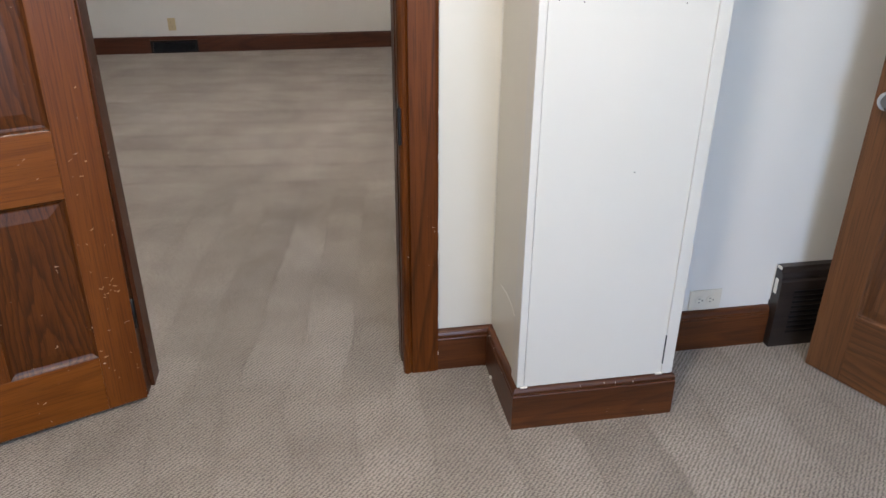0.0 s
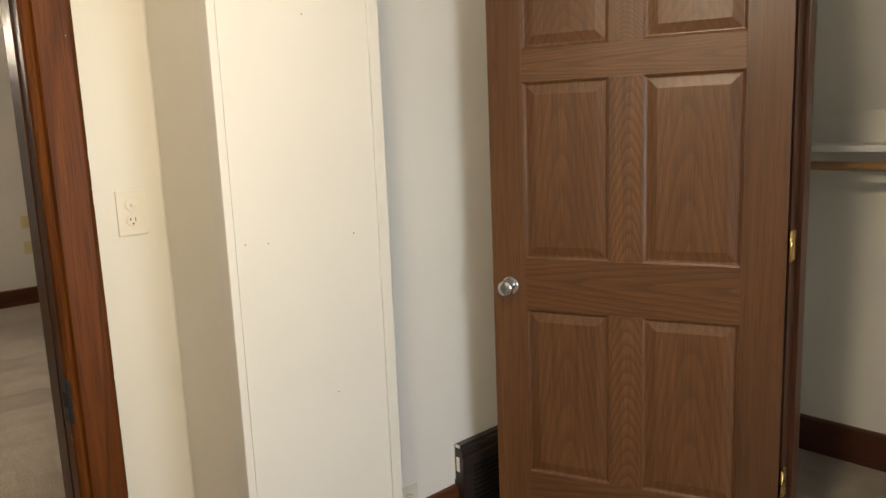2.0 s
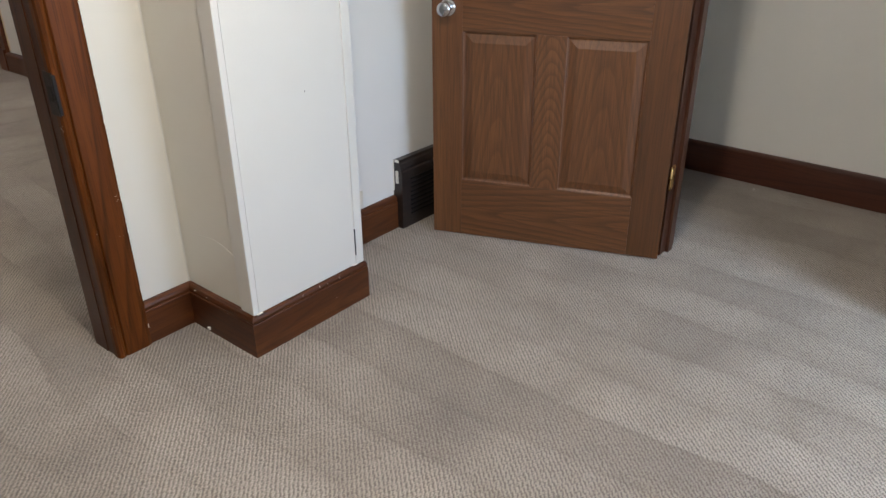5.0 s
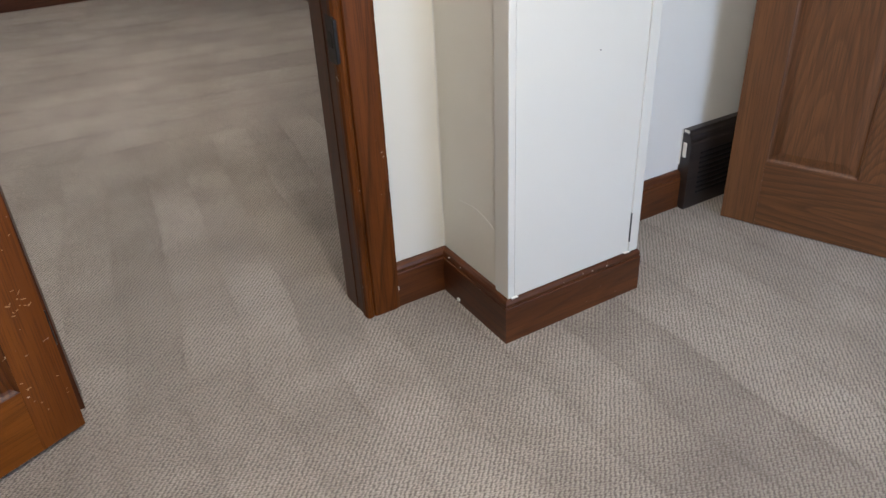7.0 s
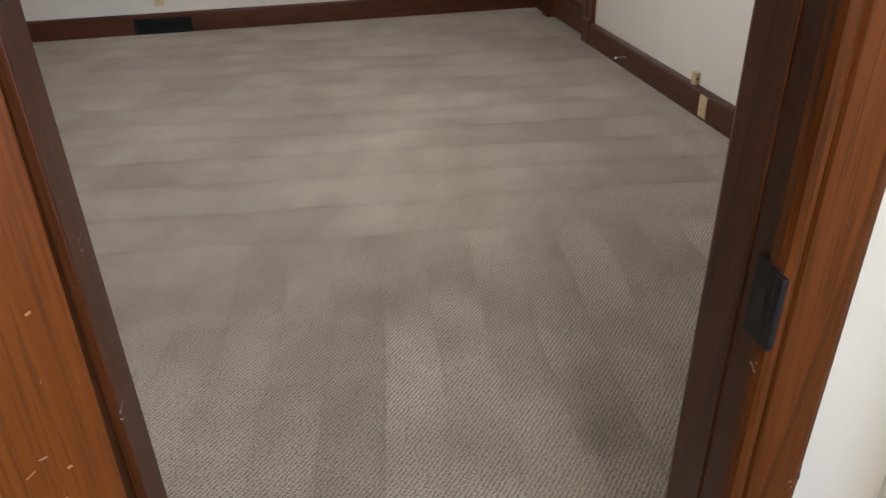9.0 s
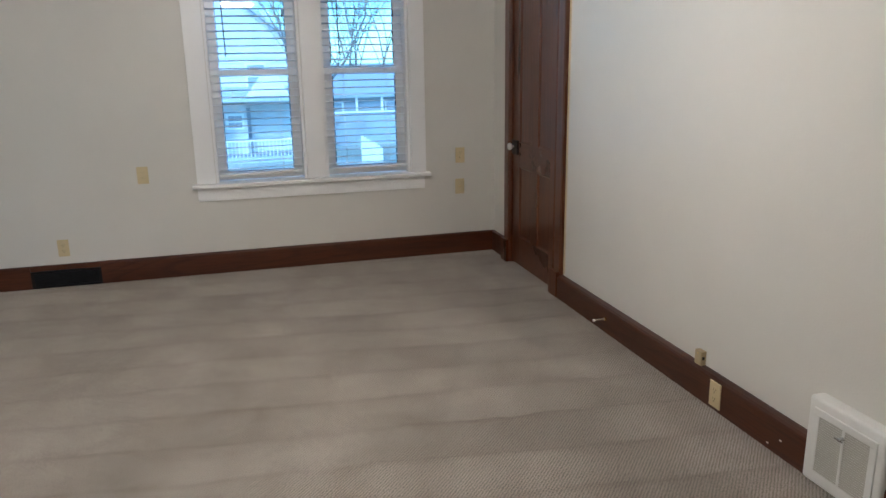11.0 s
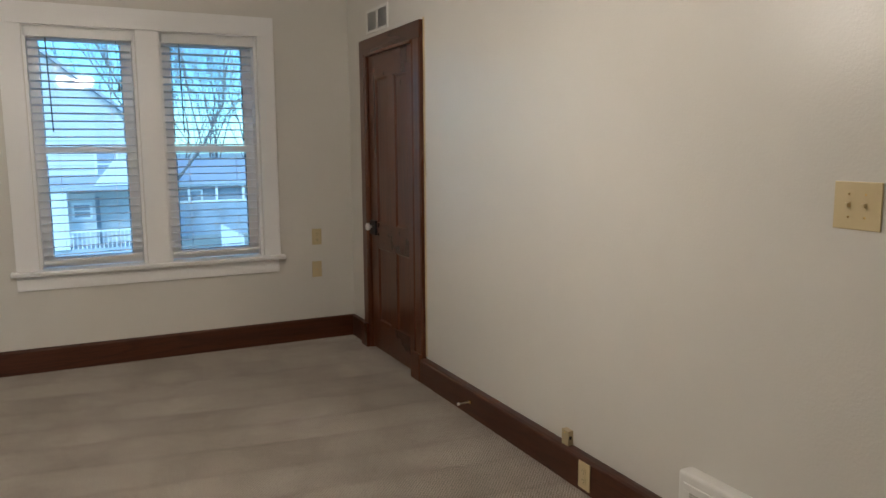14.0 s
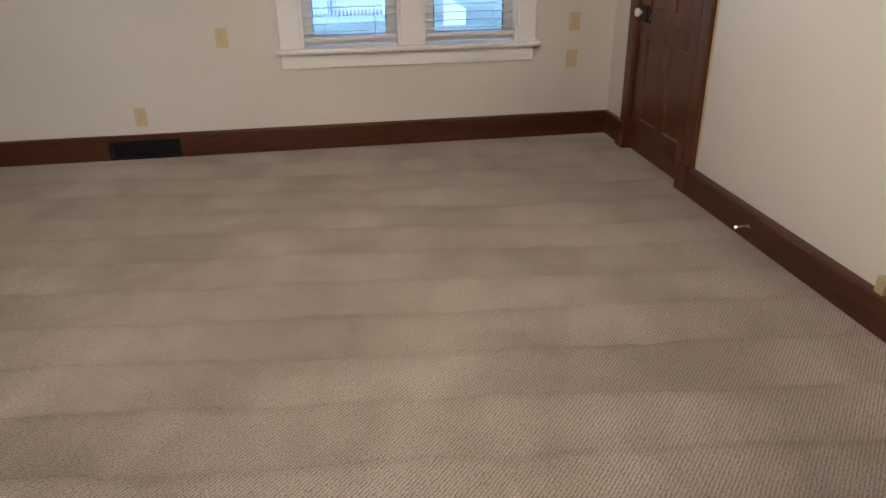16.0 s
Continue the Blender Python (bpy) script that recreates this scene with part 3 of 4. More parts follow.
def casing(name, a, b, out, inward, material, parent, width=0.115):
    """A moulded casing board from a to b; out points off the wall, inward towards the opening's far side (the bead sits on the opening side)."""
    bm = bmesh.new()
    a, b, out, inward = Vector(a), Vector(b), Vector(out), Vector(inward)
    k = width / 0.115
    p = [bm.verts.new(a + inward * s * k + out * h) for s, h in CASING]
    q = [bm.verts.new(b + inward * s * k + out * h) for s, h in CASING]
    c = len(CASING)
    for i in range(c):
        bm.faces.new((p[i], p[(i + 1) % c], q[(i + 1) % c], q[i]))
    bm.faces.new(p)
    bm.faces.new(list(reversed(q)))
    return part(name, bm, material, parent)


casing("casing", (DR - 0.002, Y0, 0), (DR - 0.002, Y0, DH + 0.11), (0, -1, 0), (1, 0, 0), TRIM_V, frame_1)
casing("head_casing", (-0.66, Y0, DH + 0.002), (DR - 0.004, Y0, DH + 0.002), (0, -1, 0), (0, 0, 1), TRIM_H, frame_1)
part("casing", bx(-0.76, Y0 - 0.011, 0, -0.668, Y0, DH + 0.11, bevel=0.002), TRIM_V, frame_1)
casing("casing", (DR + 0.004, Y1, 0), (DR + 0.004, Y1, DH + 0.11), (0, 1, 0), (1, 0, 0), TRIM_V, frame_1)
casing("casing", (DL + 0.002, Y1, 0), (DL + 0.002, Y1, DH + 0.11), (0, 1, 0), (-1, 0, 0), TRIM_V, frame_1)
casing("head_casing", (DL, Y1, DH + 0.002), (DR - 0.004, Y1, DH + 0.002), (0, 1, 0), (0, 0, 1), TRIM_H, frame_1)
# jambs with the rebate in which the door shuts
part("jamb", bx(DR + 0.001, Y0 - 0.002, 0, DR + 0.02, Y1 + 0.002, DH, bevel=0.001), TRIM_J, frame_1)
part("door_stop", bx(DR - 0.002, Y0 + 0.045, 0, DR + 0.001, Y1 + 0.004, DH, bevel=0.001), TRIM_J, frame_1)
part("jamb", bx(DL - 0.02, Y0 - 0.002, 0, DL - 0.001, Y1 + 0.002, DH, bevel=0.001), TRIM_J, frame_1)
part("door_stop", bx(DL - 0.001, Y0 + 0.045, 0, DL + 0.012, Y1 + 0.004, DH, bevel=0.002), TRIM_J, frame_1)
part("head_jamb", bx(DL, Y0, DH, DR, Y1, DH + 0.02), TRIM_H, frame_1)
rng = random.Random(4)
for i in range(14):
    z, h = rng.uniform(0.05, 1.7), rng.uniform(0.006, 0.035)
    x, w = rng.choice(((DR + 0.0185, 0.0006), (DR + 0.113, 0.0008)))
    part("worn_edge", bx(x - w, Y0 - 0.0262, z, x + w, Y0 - 0.0235, z + h, bevel=0.0003), PLASTER, frame_1, "pale worn edge")
bm = bx(DR - 0.0025, Y0 - 0.024, 0.795, DR + 0.001, Y0 + 0.024, 0.915, bevel=0.001)
box(bm, DR - 0.006, Y0 - 0.036, 0.80, DR + 0.004, Y0 - 0.022, 0.91, bevel=0.003)
strike = part("strike_plate", bm, BLACK, frame_1, "black iron strike plate")
part("latch_hole", bx(DR - 0.0035, Y0 - 0.008, 0.835, DR - 0.002, Y0 + 0.012, 0.875), SLOT, strike)


# ---- panelled doors ----
def panel_mesh(x0, x1, z0, z1, t, sticking, flat, rise, field):
    """A raised panel with its moulded edge, alike on both faces; y runs through the thickness, 0 is the near face."""
    bm = bmesh.new()
    for face, sgn in ((0.0, -1), (-t, 1)):
        rows = []
        for inset, depth in ((0, 0.0005), (0.003, 0.002), (sticking * 0.6, 0.008), (sticking, 0.010), (sticking + flat, 0.0105), (sticking + flat + rise, field)):
            y = face + sgn * depth
            rows.append([bm.verts.new(c) for c in ((x0 + inset, y, z0 + inset), (x1 - inset, y, z0 + inset), (x1 - inset, y, z1 - inset), (x0 + inset, y, z1 - inset))])
        for q, w in zip(rows, rows[1:]):
            for i in range(4):
                bm.faces.new((q[i], q[(i + 1) % 4], w[(i + 1) % 4], w[i]))
        bm.faces.new(rows[-1])
    return bm


def panelled_door(door, width, z0, z1, t, cols, rows, vert, level, panel_mat, sticking, flat, rise, field, mid=None):
    """Stiles, rails, mullions and panels of a door hung at x = 0."""
    b = 0.0015
    part("stile", bx(0, -t, z0, cols[0][0], 0, z1, bevel=b), vert, door)
    part("stile", bx(cols[-1][1], -t, z0, width, 0, z1, bevel=b), vert, door)
    zs = [z0] + [z for r in rows for z in r] + [z1]
    for lo, hi in zip(zs[0::2], zs[1::2]):
        part("rail", bx(cols[0][0], -t, lo, cols[-1][1], -0.0004, hi, bevel=0.001), level, door)
    for lo, hi in rows:
        for (a0, a1), (c0, c1) in zip(cols, cols[1:]):
            part("mullion", bx(a1, -t, lo, c0, -0.0004, hi, bevel=0.001), mid or vert, door)
        for c0, c1 in cols:
            part("panel", panel_mesh(c0, c1, lo, hi, t, sticking, flat, rise, field), panel_mat, door)


def hung(x, y, ux, uy):
    """Pose of a door hung at (x, y) whose leaf runs along (ux, uy)."""
    return pose(x, y, 0, 0, 0, math.degrees(math.atan2(uy, ux)))


# six-panel closet door, folded back against the wall
door_1 = thing("door_1", "brown oak-grained six-panel door standing wide open", "door", hung(1.915, 1.050, -0.369, 0.929), kind="structure")
panelled_door(door_1, 0.937, 0.005, 2.04, 0.035, [(0.125, 0.420), (0.528, 0.816)], [(0.250, 0.852), (1.034, 1.626), (1.733, 1.925)],
              OAK_V, OAK_H, OAK_C, 0.008, 0.004, 0.030, 0.003, OAK_M)
turn = Matrix.Translation((0.874, 0, 0.935)) @ pose(0, 0, 0, -90, 0, 0)
knob = part("doorknob", lathe(bmesh.new(), [(0.012, 0.004), (0.013, 0.022), (0.020, 0.030), (0.0265, 0.040), (0.0275, 0.050), (0.024, 0.058), (0.012, 0.061)], 24, turn), CHROME, door_1, "polished chrome round doorknob", True)
part("rose", lathe(bmesh.new(), [(0.033, 0.0), (0.033, 0.003), (0.028, 0.007), (0.014, 0.008)], 24, turn), CHROME, knob, "", True)
turn2 = Matrix.Translation((0.874, -0.035, 0.935)) @ pose(0, 0, 0, 90, 0, 0)
part("doorknob", lathe(bmesh.new(), [(0.033, 0.0), (0.030, 0.006), (0.012, 0.008), (0.013, 0.022), (0.0265, 0.036), (0.024, 0.050), (0.010, 0.053)], 20, turn2), CHROME, door_1, "polished chrome round doorknob", True)
part("latch_plate", bx(0.9365, -0.030, 0.905, 0.9385, -0.005, 0.962, bevel=0.0005), BRASS, door_1, "small brass latch plate")

frame_2 = thing("door_frame", "brown wooden closet door frame", "door frame", kind="structure")
part("jamb", bx(1.958, 1.058, 0, XC1 + 0.004, 1.083, 2.05, bevel=0.002), TRIM_D, frame_2)
part("jamb", bx(1.958, 0.102, 0, XC1 + 0.004, 0.122, 2.05, bevel=0.002), TRIM_D, frame_2)
part("head_jamb", bx(1.958, 0.122, 2.03, XC1 + 0.004, 1.058, 2.068, bevel=0.002), TRIM_D, frame_2)
part("door_stop", bx(2.005, 1.044, 0, 2.045, 1.058, 2.03, bevel=0.002), TRIM_D, frame_2)
part("casing", bx(1.963, 0.03, 0, XC0, 0.10, 2.14, bevel=0.002), TRIM_D, frame_2)
part("casing", bx(1.963, 1.105, 0, XC0, 1.165, 2.14, bevel=0.002), TRIM_D, frame_2)
part("casing", bx(XC1, 1.075, 0, XC1 + 0.014, 1.145, 2.14, bevel=0.002), TRIM_D, frame_2)
for z in (0.34, 1.10, 1.86):
    bm = bx(1.930, 1.046, z - 0.045, 1.957, 1.0485, z + 0.045, bevel=0.0008)
    box(bm, 1.957, 1.050, z - 0.045, 1.975, 1.0575, z + 0.045, bevel=0.0008)
    hinge = part("hinge", bm, BRASS, frame_2, "brass butt hinge")
    part("knuckle", rod(bmesh.new(), (1.931, 1.0455, z - 0.047), (1.931, 1.0455, z + 0.047), 0.0042, seg=10), BRASS, hinge, "", True)
    for dz in (-0.028, 0.0, 0.028):
        part("screw", rod(bmesh.new(), (1.944, 1.0462, z + dz), (1.944, 1.0452, z + dz), 0.003, seg=8), BRASS, hinge)

# old four-panel door, folded back beside the doorway
door_2 = thing("door_2", "orange-brown varnished four-panel door, scratched, standing open", "door", hung(-0.616, 2.082, -0.915, -0.403) @ pose(0, 0, 0, 0, -1.0, 0), kind="structure")
panelled_door(door_2, 0.82, 0.012, 2.04, 0.032, [(0.113, 0.345), (0.475, 0.707)], [(0.200, 0.708), (0.896, 1.93)],
              PINE_V, PINE_H, PINE_P, 0.014, 0.002, 0.034, 0.006)
turn = Matrix.Translation((0.765, 0, 0.86)) @ pose(0, 0, 0, -90, 0, 0)
knob = part("doorknob", lathe(bmesh.new(), [(0.009, 0.003), (0.010, 0.028), (0.024, 0.036), (0.028, 0.048), (0.022, 0.060), (0.008, 0.063)], 20, turn), PORCELAIN, door_2, "white porcelain doorknob", True)
part("escutcheon", bx(0.742, 0.0, 0.76, 0.788, 0.004, 0.91, bevel=0.0015), BLACK, knob)
for z in (0.30, 1.75):
    part("hinge", rod(bmesh.new(), (-0.008, -0.030, z - 0.05), (-0.008, -0.030, z + 0.05), 0.006, seg=10), BLACK, door_2, "black iron hinge", True)
# bare-wood nicks and scrapes on the stile by the hinges
random.seed(5)
for i in range(38):
    u, z = random.uniform(0.008, 0.108), random.choice((random.uniform(0.05, 0.55), random.uniform(0.55, 1.45)))
    if i >= 26:
        u, z = random.gauss(0.045, 0.018), random.gauss(0.40, 0.035)
    w, h = random.uniform(0.0012, 0.0065), random.uniform(0.0006, 0.0018)
    bm = bx(-w, 0.0, -h, w, 0.0006, h, bevel=0.0003)
    bmesh.ops.rotate(bm, verts=bm.verts, cent=(0, 0, 0), matrix=Matrix.Rotation(random.uniform(-0.9, 0.9), 3, "Y"))
    bmesh.ops.translate(bm, verts=bm.verts, vec=(u, 0, z))
    part("scratch", bm, NICK, door_2, "pale bare-wood scratch")

# closed closet door in the far room
door_3 = thing("door_3", "glossy dark red-brown four-panel closet door, shut", "door", pose(XE - 0.004, 6.602, 0, 0, 0, 90), kind="structure")
panelled_door(door_3, 0.756, 0.012, 2.02, 0.032, [(0.100, 0.308), (0.424, 0.632)], [(0.22, 0.730), (0.900, 1.865)], RED_V, RED_H, RED_V, 0.014, 0.004, 0.018, 0.010)
turn = Matrix.Translation((0.700, 0, 0.870)) @ pose(0, 0, 0, -90, 0, 0)
knob = part("doorknob", lathe(bmesh.new(), [(0.008, 0.003), (0.009, 0.030), (0.022, 0.036), (0.027, 0.048), (0.022, 0.060), (0.008, 0.063)], 20, turn), PORCELAIN, door_3, "white porcelain doorknob", True)
part("rim_lock", bx(0.640, 0.0, 0.815, 0.742, 0.018, 0.915, bevel=0.003), BLACK, knob, "black iron rim lock")
for z in (0.17, 1.80):
    part("hinge", bx(-0.012, 0.0, z - 0.055, 0.018, 0.010, z + 0.055, bevel=0.002), BLACK, door_3, "black iron hinge")
frame_3 = thing("door_frame", "glossy dark red-brown door casing", "door frame", kind="structure")
casing("casing", (XE, 6.592, 0), (XE, 6.592, 2.035), (-1, 0, 0), (0, -1, 0), RED_V, frame_3, 0.122)
casing("casing", (XE, 7.366, 0), (XE, 7.366, 2.035), (-1, 0, 0), (0, 1, 0), RED_V, frame_3, 0.116)
for y0, y1 in ((6.4685, 6.592), (7.366, 7.4815)):
    part("plinth", bx(XE - 0.052, y0, 0, XE - 0.0305, y1, 0.168, bevel=0.004), RED_V, frame_3)
part("head_casing", bx(XE - 0.026, 6.470, 2.035, XE, 7.482, 2.135, bevel=0.003), RED_H, frame_3)
part("head_bead", bx(XE - 0.034, 6.592, 2.022, XE, 7.366, 2.038, bevel=0.003), RED_H, frame_3)
part("jamb", bx(XE, 6.58, 0, XE + 0.14, 6.592, 2.04), RED_V, frame_3)
part("jamb", bx(XE, 7.366, 0, XE + 0.14, 7.38, 2.04), RED_V, frame_3)
part("paint_line", bx(XE - 0.003, 6.452, 0.157, XE, 6.4695, 2.145), IVORY, frame_3, "yellowed paint edge beside the casing")

# ---- double window, far wall ----
trim = thing("window_trim", "white painted window casing with sill and apron", "window trim", kind="structure")
ci = 0.003
part("side_casing", bx(-0.43, YN - 0.028, 0.656, WIN[0][0] - ci, YN, 2.17, bevel=0.002), WHITE, trim)
part("side_casing", bx(WIN[1][1] + ci, YN - 0.028, 0.656, 1.226, YN, 2.17, bevel=0.002), WHITE, trim)
part("mullion_casing", bx(WIN[0][1] + ci, YN - 0.028, 0.656, WIN[1][0] - ci, YN, 2.17, bevel=0.002), WHITE, trim)
part("head_casing", bx(-0.43, YN - 0.029, 2.1705, 1.226, YN, 2.30, bevel=0.002), WHITE, trim)
part("window_sill", bx(-0.462, YN - 0.070, 0.628, 1.254, YN + 0.10, 0.6555, bevel=0.006), WHITE, trim)
part("apron", bx(-0.432, YN - 0.020, 0.532, 1.214, YN, 0.6295, bevel=0.002), WHITE, trim)

for k, (x0, x1) in enumerate(WIN):
    w = thing("window_%d" % (k + 1), "white double-hung window with two panes", "window", kind="structure")
    for a, b in ((x0, x0 + 0.018), (x1 - 0.018, x1)):
        part("side_jamb", bx(a, YN, 0.656, b, YN + 0.155, WZ1 - 0.019, bevel=0.001), WHITE, w)
    part("head_jamb", bx(x0, YN, WZ1 - 0.018, x1, YN + 0.155, WZ1, bevel=0.001), WHITE, w)
    for name, z0, z1, y in (("lower_sash", 0.66, 1.430, YN + 0.075), ("upper_sash", 1.395, 2.156, YN + 0.108)):
        a, b, s = x0 + 0.019, x1 - 0.019, 0.062
        bm = bmesh.new()
        box(bm, a, y, z0, a + s, y + 0.03, z1, bevel=0.003)
        box(bm, b - s, y, z0, b, y + 0.03, z1, bevel=0.003)
        box(bm, a + s, y, z0, b - s, y + 0.03, z0 + (0.065 if z0 < 1 else 0.035), bevel=0.003)
        box(bm, a + s, y, z1 - (0.035 if z0 < 1 else 0.055), b - s, y + 0.03, z1, bevel=0.003)
        sash = part(name, bm, SASH, w)
        pane = part("pane", bx(a + s - 0.005, y + 0.012, z0 + 0.03, b - s + 0.005, y + 0.016, z1 - 0.03), GLASS, sash)
        pane.visible_shadow = False
        bm = bmesh.new()
        for c in (a + s + 0.002, b - s - 0.006):
            box(bm, c, y - 0.001, z0 + 0.066, c + 0.004, y + 0.012, z1 - 0.056)
        part("gasket", bm, SLOT, sash)
    part("sash_lock", bx((x0 + x1) / 2 - 0.03, YN + 0.082, 1.430, (x0 + x1) / 2 + 0.03, YN + 0.10, 1.445, bevel=0.003), SASH, w)


def slat_mesh(width):
    bm = bmesh.new()
    rows = []
    for x in (-width / 2, width / 2):
        top = [bm.verts.new((x, -0.0245 + 0.049 * i / 4, 0.0026 * (1 - ((i - 2) / 2) ** 2) + 0.0013)) for i in range(5)]
        bot = [bm.verts.new((x, -0.0245 + 0.049 * i / 4, 0.0026 * (1 - ((i - 2) / 2) ** 2) - 0.0013)) for i in reversed(range(5))]
        rows.append(top + bot)
    for i in range(10):
        bm.faces.new((rows[0][i], rows[0][(i + 1) % 10], rows[1][(i + 1) % 10], rows[1][i]))
    bm.faces.new(rows[0])
    bm.faces.new(list(reversed(rows[1])))
    bmesh.ops.recalc_face_normals(bm, faces=bm.faces)
    me = bpy.data.meshes.new("slat")
    bm.to_mesh(me)
    bm.free()
    me.materials.append(SLAT)
    return me


random.seed(11)
for k, (x0, x1) in enumerate(WIN):
    cx, width = (x0 + x1) / 2, x1 - x0 - 0.046
    yb = YN + 0.040
    blind = thing("window_blind", "white two-inch slatted blind, lowered with open slats", "blind", pose(cx, yb, 0), group="window blinds")
    part("valance", bx(-width / 2 - 0.018, -0.040, 2.098, width / 2 + 0.018, -0.028, 2.166, bevel=0.003), BLIND, blind)
    for sx in (-1, 1):
        part("valance_return", bx(sx * (width / 2 + 0.018) - 0.004, -0.028, 2.10, sx * (width / 2 + 0.018) + 0.004, 0.02, 2.164, bevel=0.001), BLIND, blind)
    part("headrail", bx(-width / 2, -0.022, 2.115, width / 2, 0.028, 2.155), BLIND, blind)
    me = slat_mesh(width)
    zlow, ztop = 0.745, 2.085
    count = 28
    for i in range(count):
        s = new("slat", me)
        s.parent = blind
        z = zlow + (ztop - zlow) * i / (count - 1)
        sag = 2.0 * max(0, 1 - i / 6) if k == 0 else 0.15 * max(0, 1 - i / 4)
        s.matrix_local = pose(random.uniform(-0.001, 0.001), 0, z + random.uniform(-0.0015, 0.0015), -7 + random.uniform(-1.5, 1.5), -sag * 0.6, 0)
    r = part("bottom_rail", bx(-width / 2, -0.026, -0.011, width / 2, 0.026, 0.011, bevel=0.004), BLIND, blind)
    r.matrix_local = pose(0, 0, 0.706, 0, -1.6 if k == 0 else -0.2, 0)
    for x in (-width * 0.27, width * 0.27):
        for y in (-0.026, 0.026):
            part("ladder_cord", rod(bmesh.new(), (x, y, 0.71), (x, y, 2.11), 0.0011, seg=5), CORD, blind)
    part("tilt_wand", rod(bmesh.new(), (-width * 0.31, -0.036, 1.52), (-width * 0.325, -0.034, 2.095), 0.0042, seg=8), WAND, blind, "thin dark tilt wand", True)
    pull = part("pull_cord", rod(bmesh.new(), (width * 0.36, -0.036, 1.80), (width * 0.35, -0.034, 2.095), 0.0012, seg=5), WAND, blind)
    part("tassel", lathe(bmesh.new(), [(0.003, 1.835), (0.006, 1.815), (0.008, 1.785), (0.005, 1.780)], 10, Matrix.Translation((width * 0.36, -0.036, 0))), WAND, pull, "small dark cord tassel", True)

# ---- ceiling fan with lights ----
fan = thing("ceiling_fan", "five-blade ceiling fan, nickel, with three lit frosted shades", "ceiling fan", pose(0.0, 5.0, 0))
part("canopy", lathe(bmesh.new(), [(0.030, 2.43), (0.062, 2.450), (0.070, 2.485), (0.070, ZB)], 28), FAN_METAL, fan, "", True)
part("downrod", rod(bmesh.new(), (0, 0, 2.33), (0, 0, 2.44), 0.013, seg=14), FAN_METAL, fan, "", True)
part("motor_housing", lathe(bmesh.new(), [(0.060, 2.212), (0.098, 2.218), (0.106, 2.226), (0.100, 2.232), (0.112, 2.240), (0.118, 2.255), (0.116, 2.285), (0.106, 2.292), (0.108, 2.300), (0.085, 2.318), (0.040, 2.335)], 36), FAN_METAL, fan, "", True)
part("light_hub", lathe(bmesh.new(), [(0.020, 2.100), (0.034, 2.108), (0.058, 2.120), (0.066, 2.135), (0.066, 2.170), (0.058, 2.182), (0.052, 2.212)], 30), FAN_METAL, fan, "", True)


def blade_mesh():
    bm = bmesh.new()
    outline = [(0.155, 0.040), (0.175, 0.054), (0.30, 0.064), (0.50, 0.070), (0.60, 0.069), (0.655, 0.060), (0.675, 0.044)]
    loop = [(x, w) for x, w in outline] + [(x, -w) for x, w in reversed(outline)]
    top = [bm.verts.new((x, y, 0.003)) for x, y in loop]
    bot = [bm.verts.new((x, y, -0.003)) for x, y in loop]
    k = len(loop)
    bm.faces.new(top)
    bm.faces.new(list(reversed(bot)))
    for i in range(k):
        bm.faces.new((top[i], top[(i + 1) % k], bot[(i + 1) % k], bot[i]))
    return bm


for a in (18, 90, 162, 234, 306):
    b = part("blade", blade_mesh(), BLADE, fan, "reddish-brown wooden fan blade")
    b.matrix_local = pose(0, 0, 2.203, 0, 0, a) @ pose(0, 0, 0, -12, 0, 0)
    pts = [(0.085, 0.028), (0.115, 0.012), (0.140, -0.004), (0.165, -0.009)]
    for side in (-0.011, 0.011):
        bm = bmesh.new()
        for (xa, za), (xb, zb) in zip(pts, pts[1:]):
            rod(bm, (xa, side, za), (xb, side * 1.3, zb), 0.0055, seg=8)
        part("bracket_arm", bm, FAN_METAL, b, "nickel blade bracket arm", True)
    bm = lathe(bmesh.new(), [(0.006, -0.0165), (0.018, -0.0165), (0.021, -0.013), (0.031, -0.013), (0.034, -0.009), (0.034, -0.004)], 22, Matrix.Translation((0.192, 0, 0)) @ Matrix.Diagonal((1.5, 1, 1, 1)))
    part("medallion", bm, FAN_METAL, b, "oval nickel blade medallion", True)
for a in (168, 278, 40):
    out = pose(0, 0, 2.135, 0, 0, a) @ pose(0.055, 0, 0, 0, 128, 0)
    arm = part("lamp_arm", lathe(bmesh.new(), [(0.012, -0.010), (0.014, 0.012), (0.026, 0.022), (0.030, 0.040)], 18, out), FAN_METAL, fan, "", True)
    part("lamp_shade", lathe(bmesh.new(), [(0.025, 0.030), (0.039, 0.043), (0.048, 0.065), (0.051, 0.089), (0.049, 0.114), (0.044, 0.132)], 26, out), SHADE, arm, "lit frosted glass bell shade", True)
# flush glass dome under the near room's ceiling
lamp = thing("ceiling_light", "lit white glass dome lamp flush with the ceiling", "ceiling light", pose(-0.02, 0.72, 0))
part("canopy", lathe(bmesh.new(), [(0.150, 2.418), (0.158, 2.424), (0.158, 2.442), (0.140, ZA)], 32), NICKEL, lamp, "", True)
part("glass_dome", lathe(bmesh.new(), [(0.012, 2.338), (0.050, 2.341), (0.092, 2.352), (0.124, 2.373), (0.140, 2.398), (0.144, 2.419)], 32), DOME, lamp, "lit white glass dome", True)
part("finial", lathe(bmesh.new(), [(0.004, 2.318), (0.010, 2.324), (0.011, 2.332), (0.006, 2.339)], 14), NICKEL, lamp, "", True)


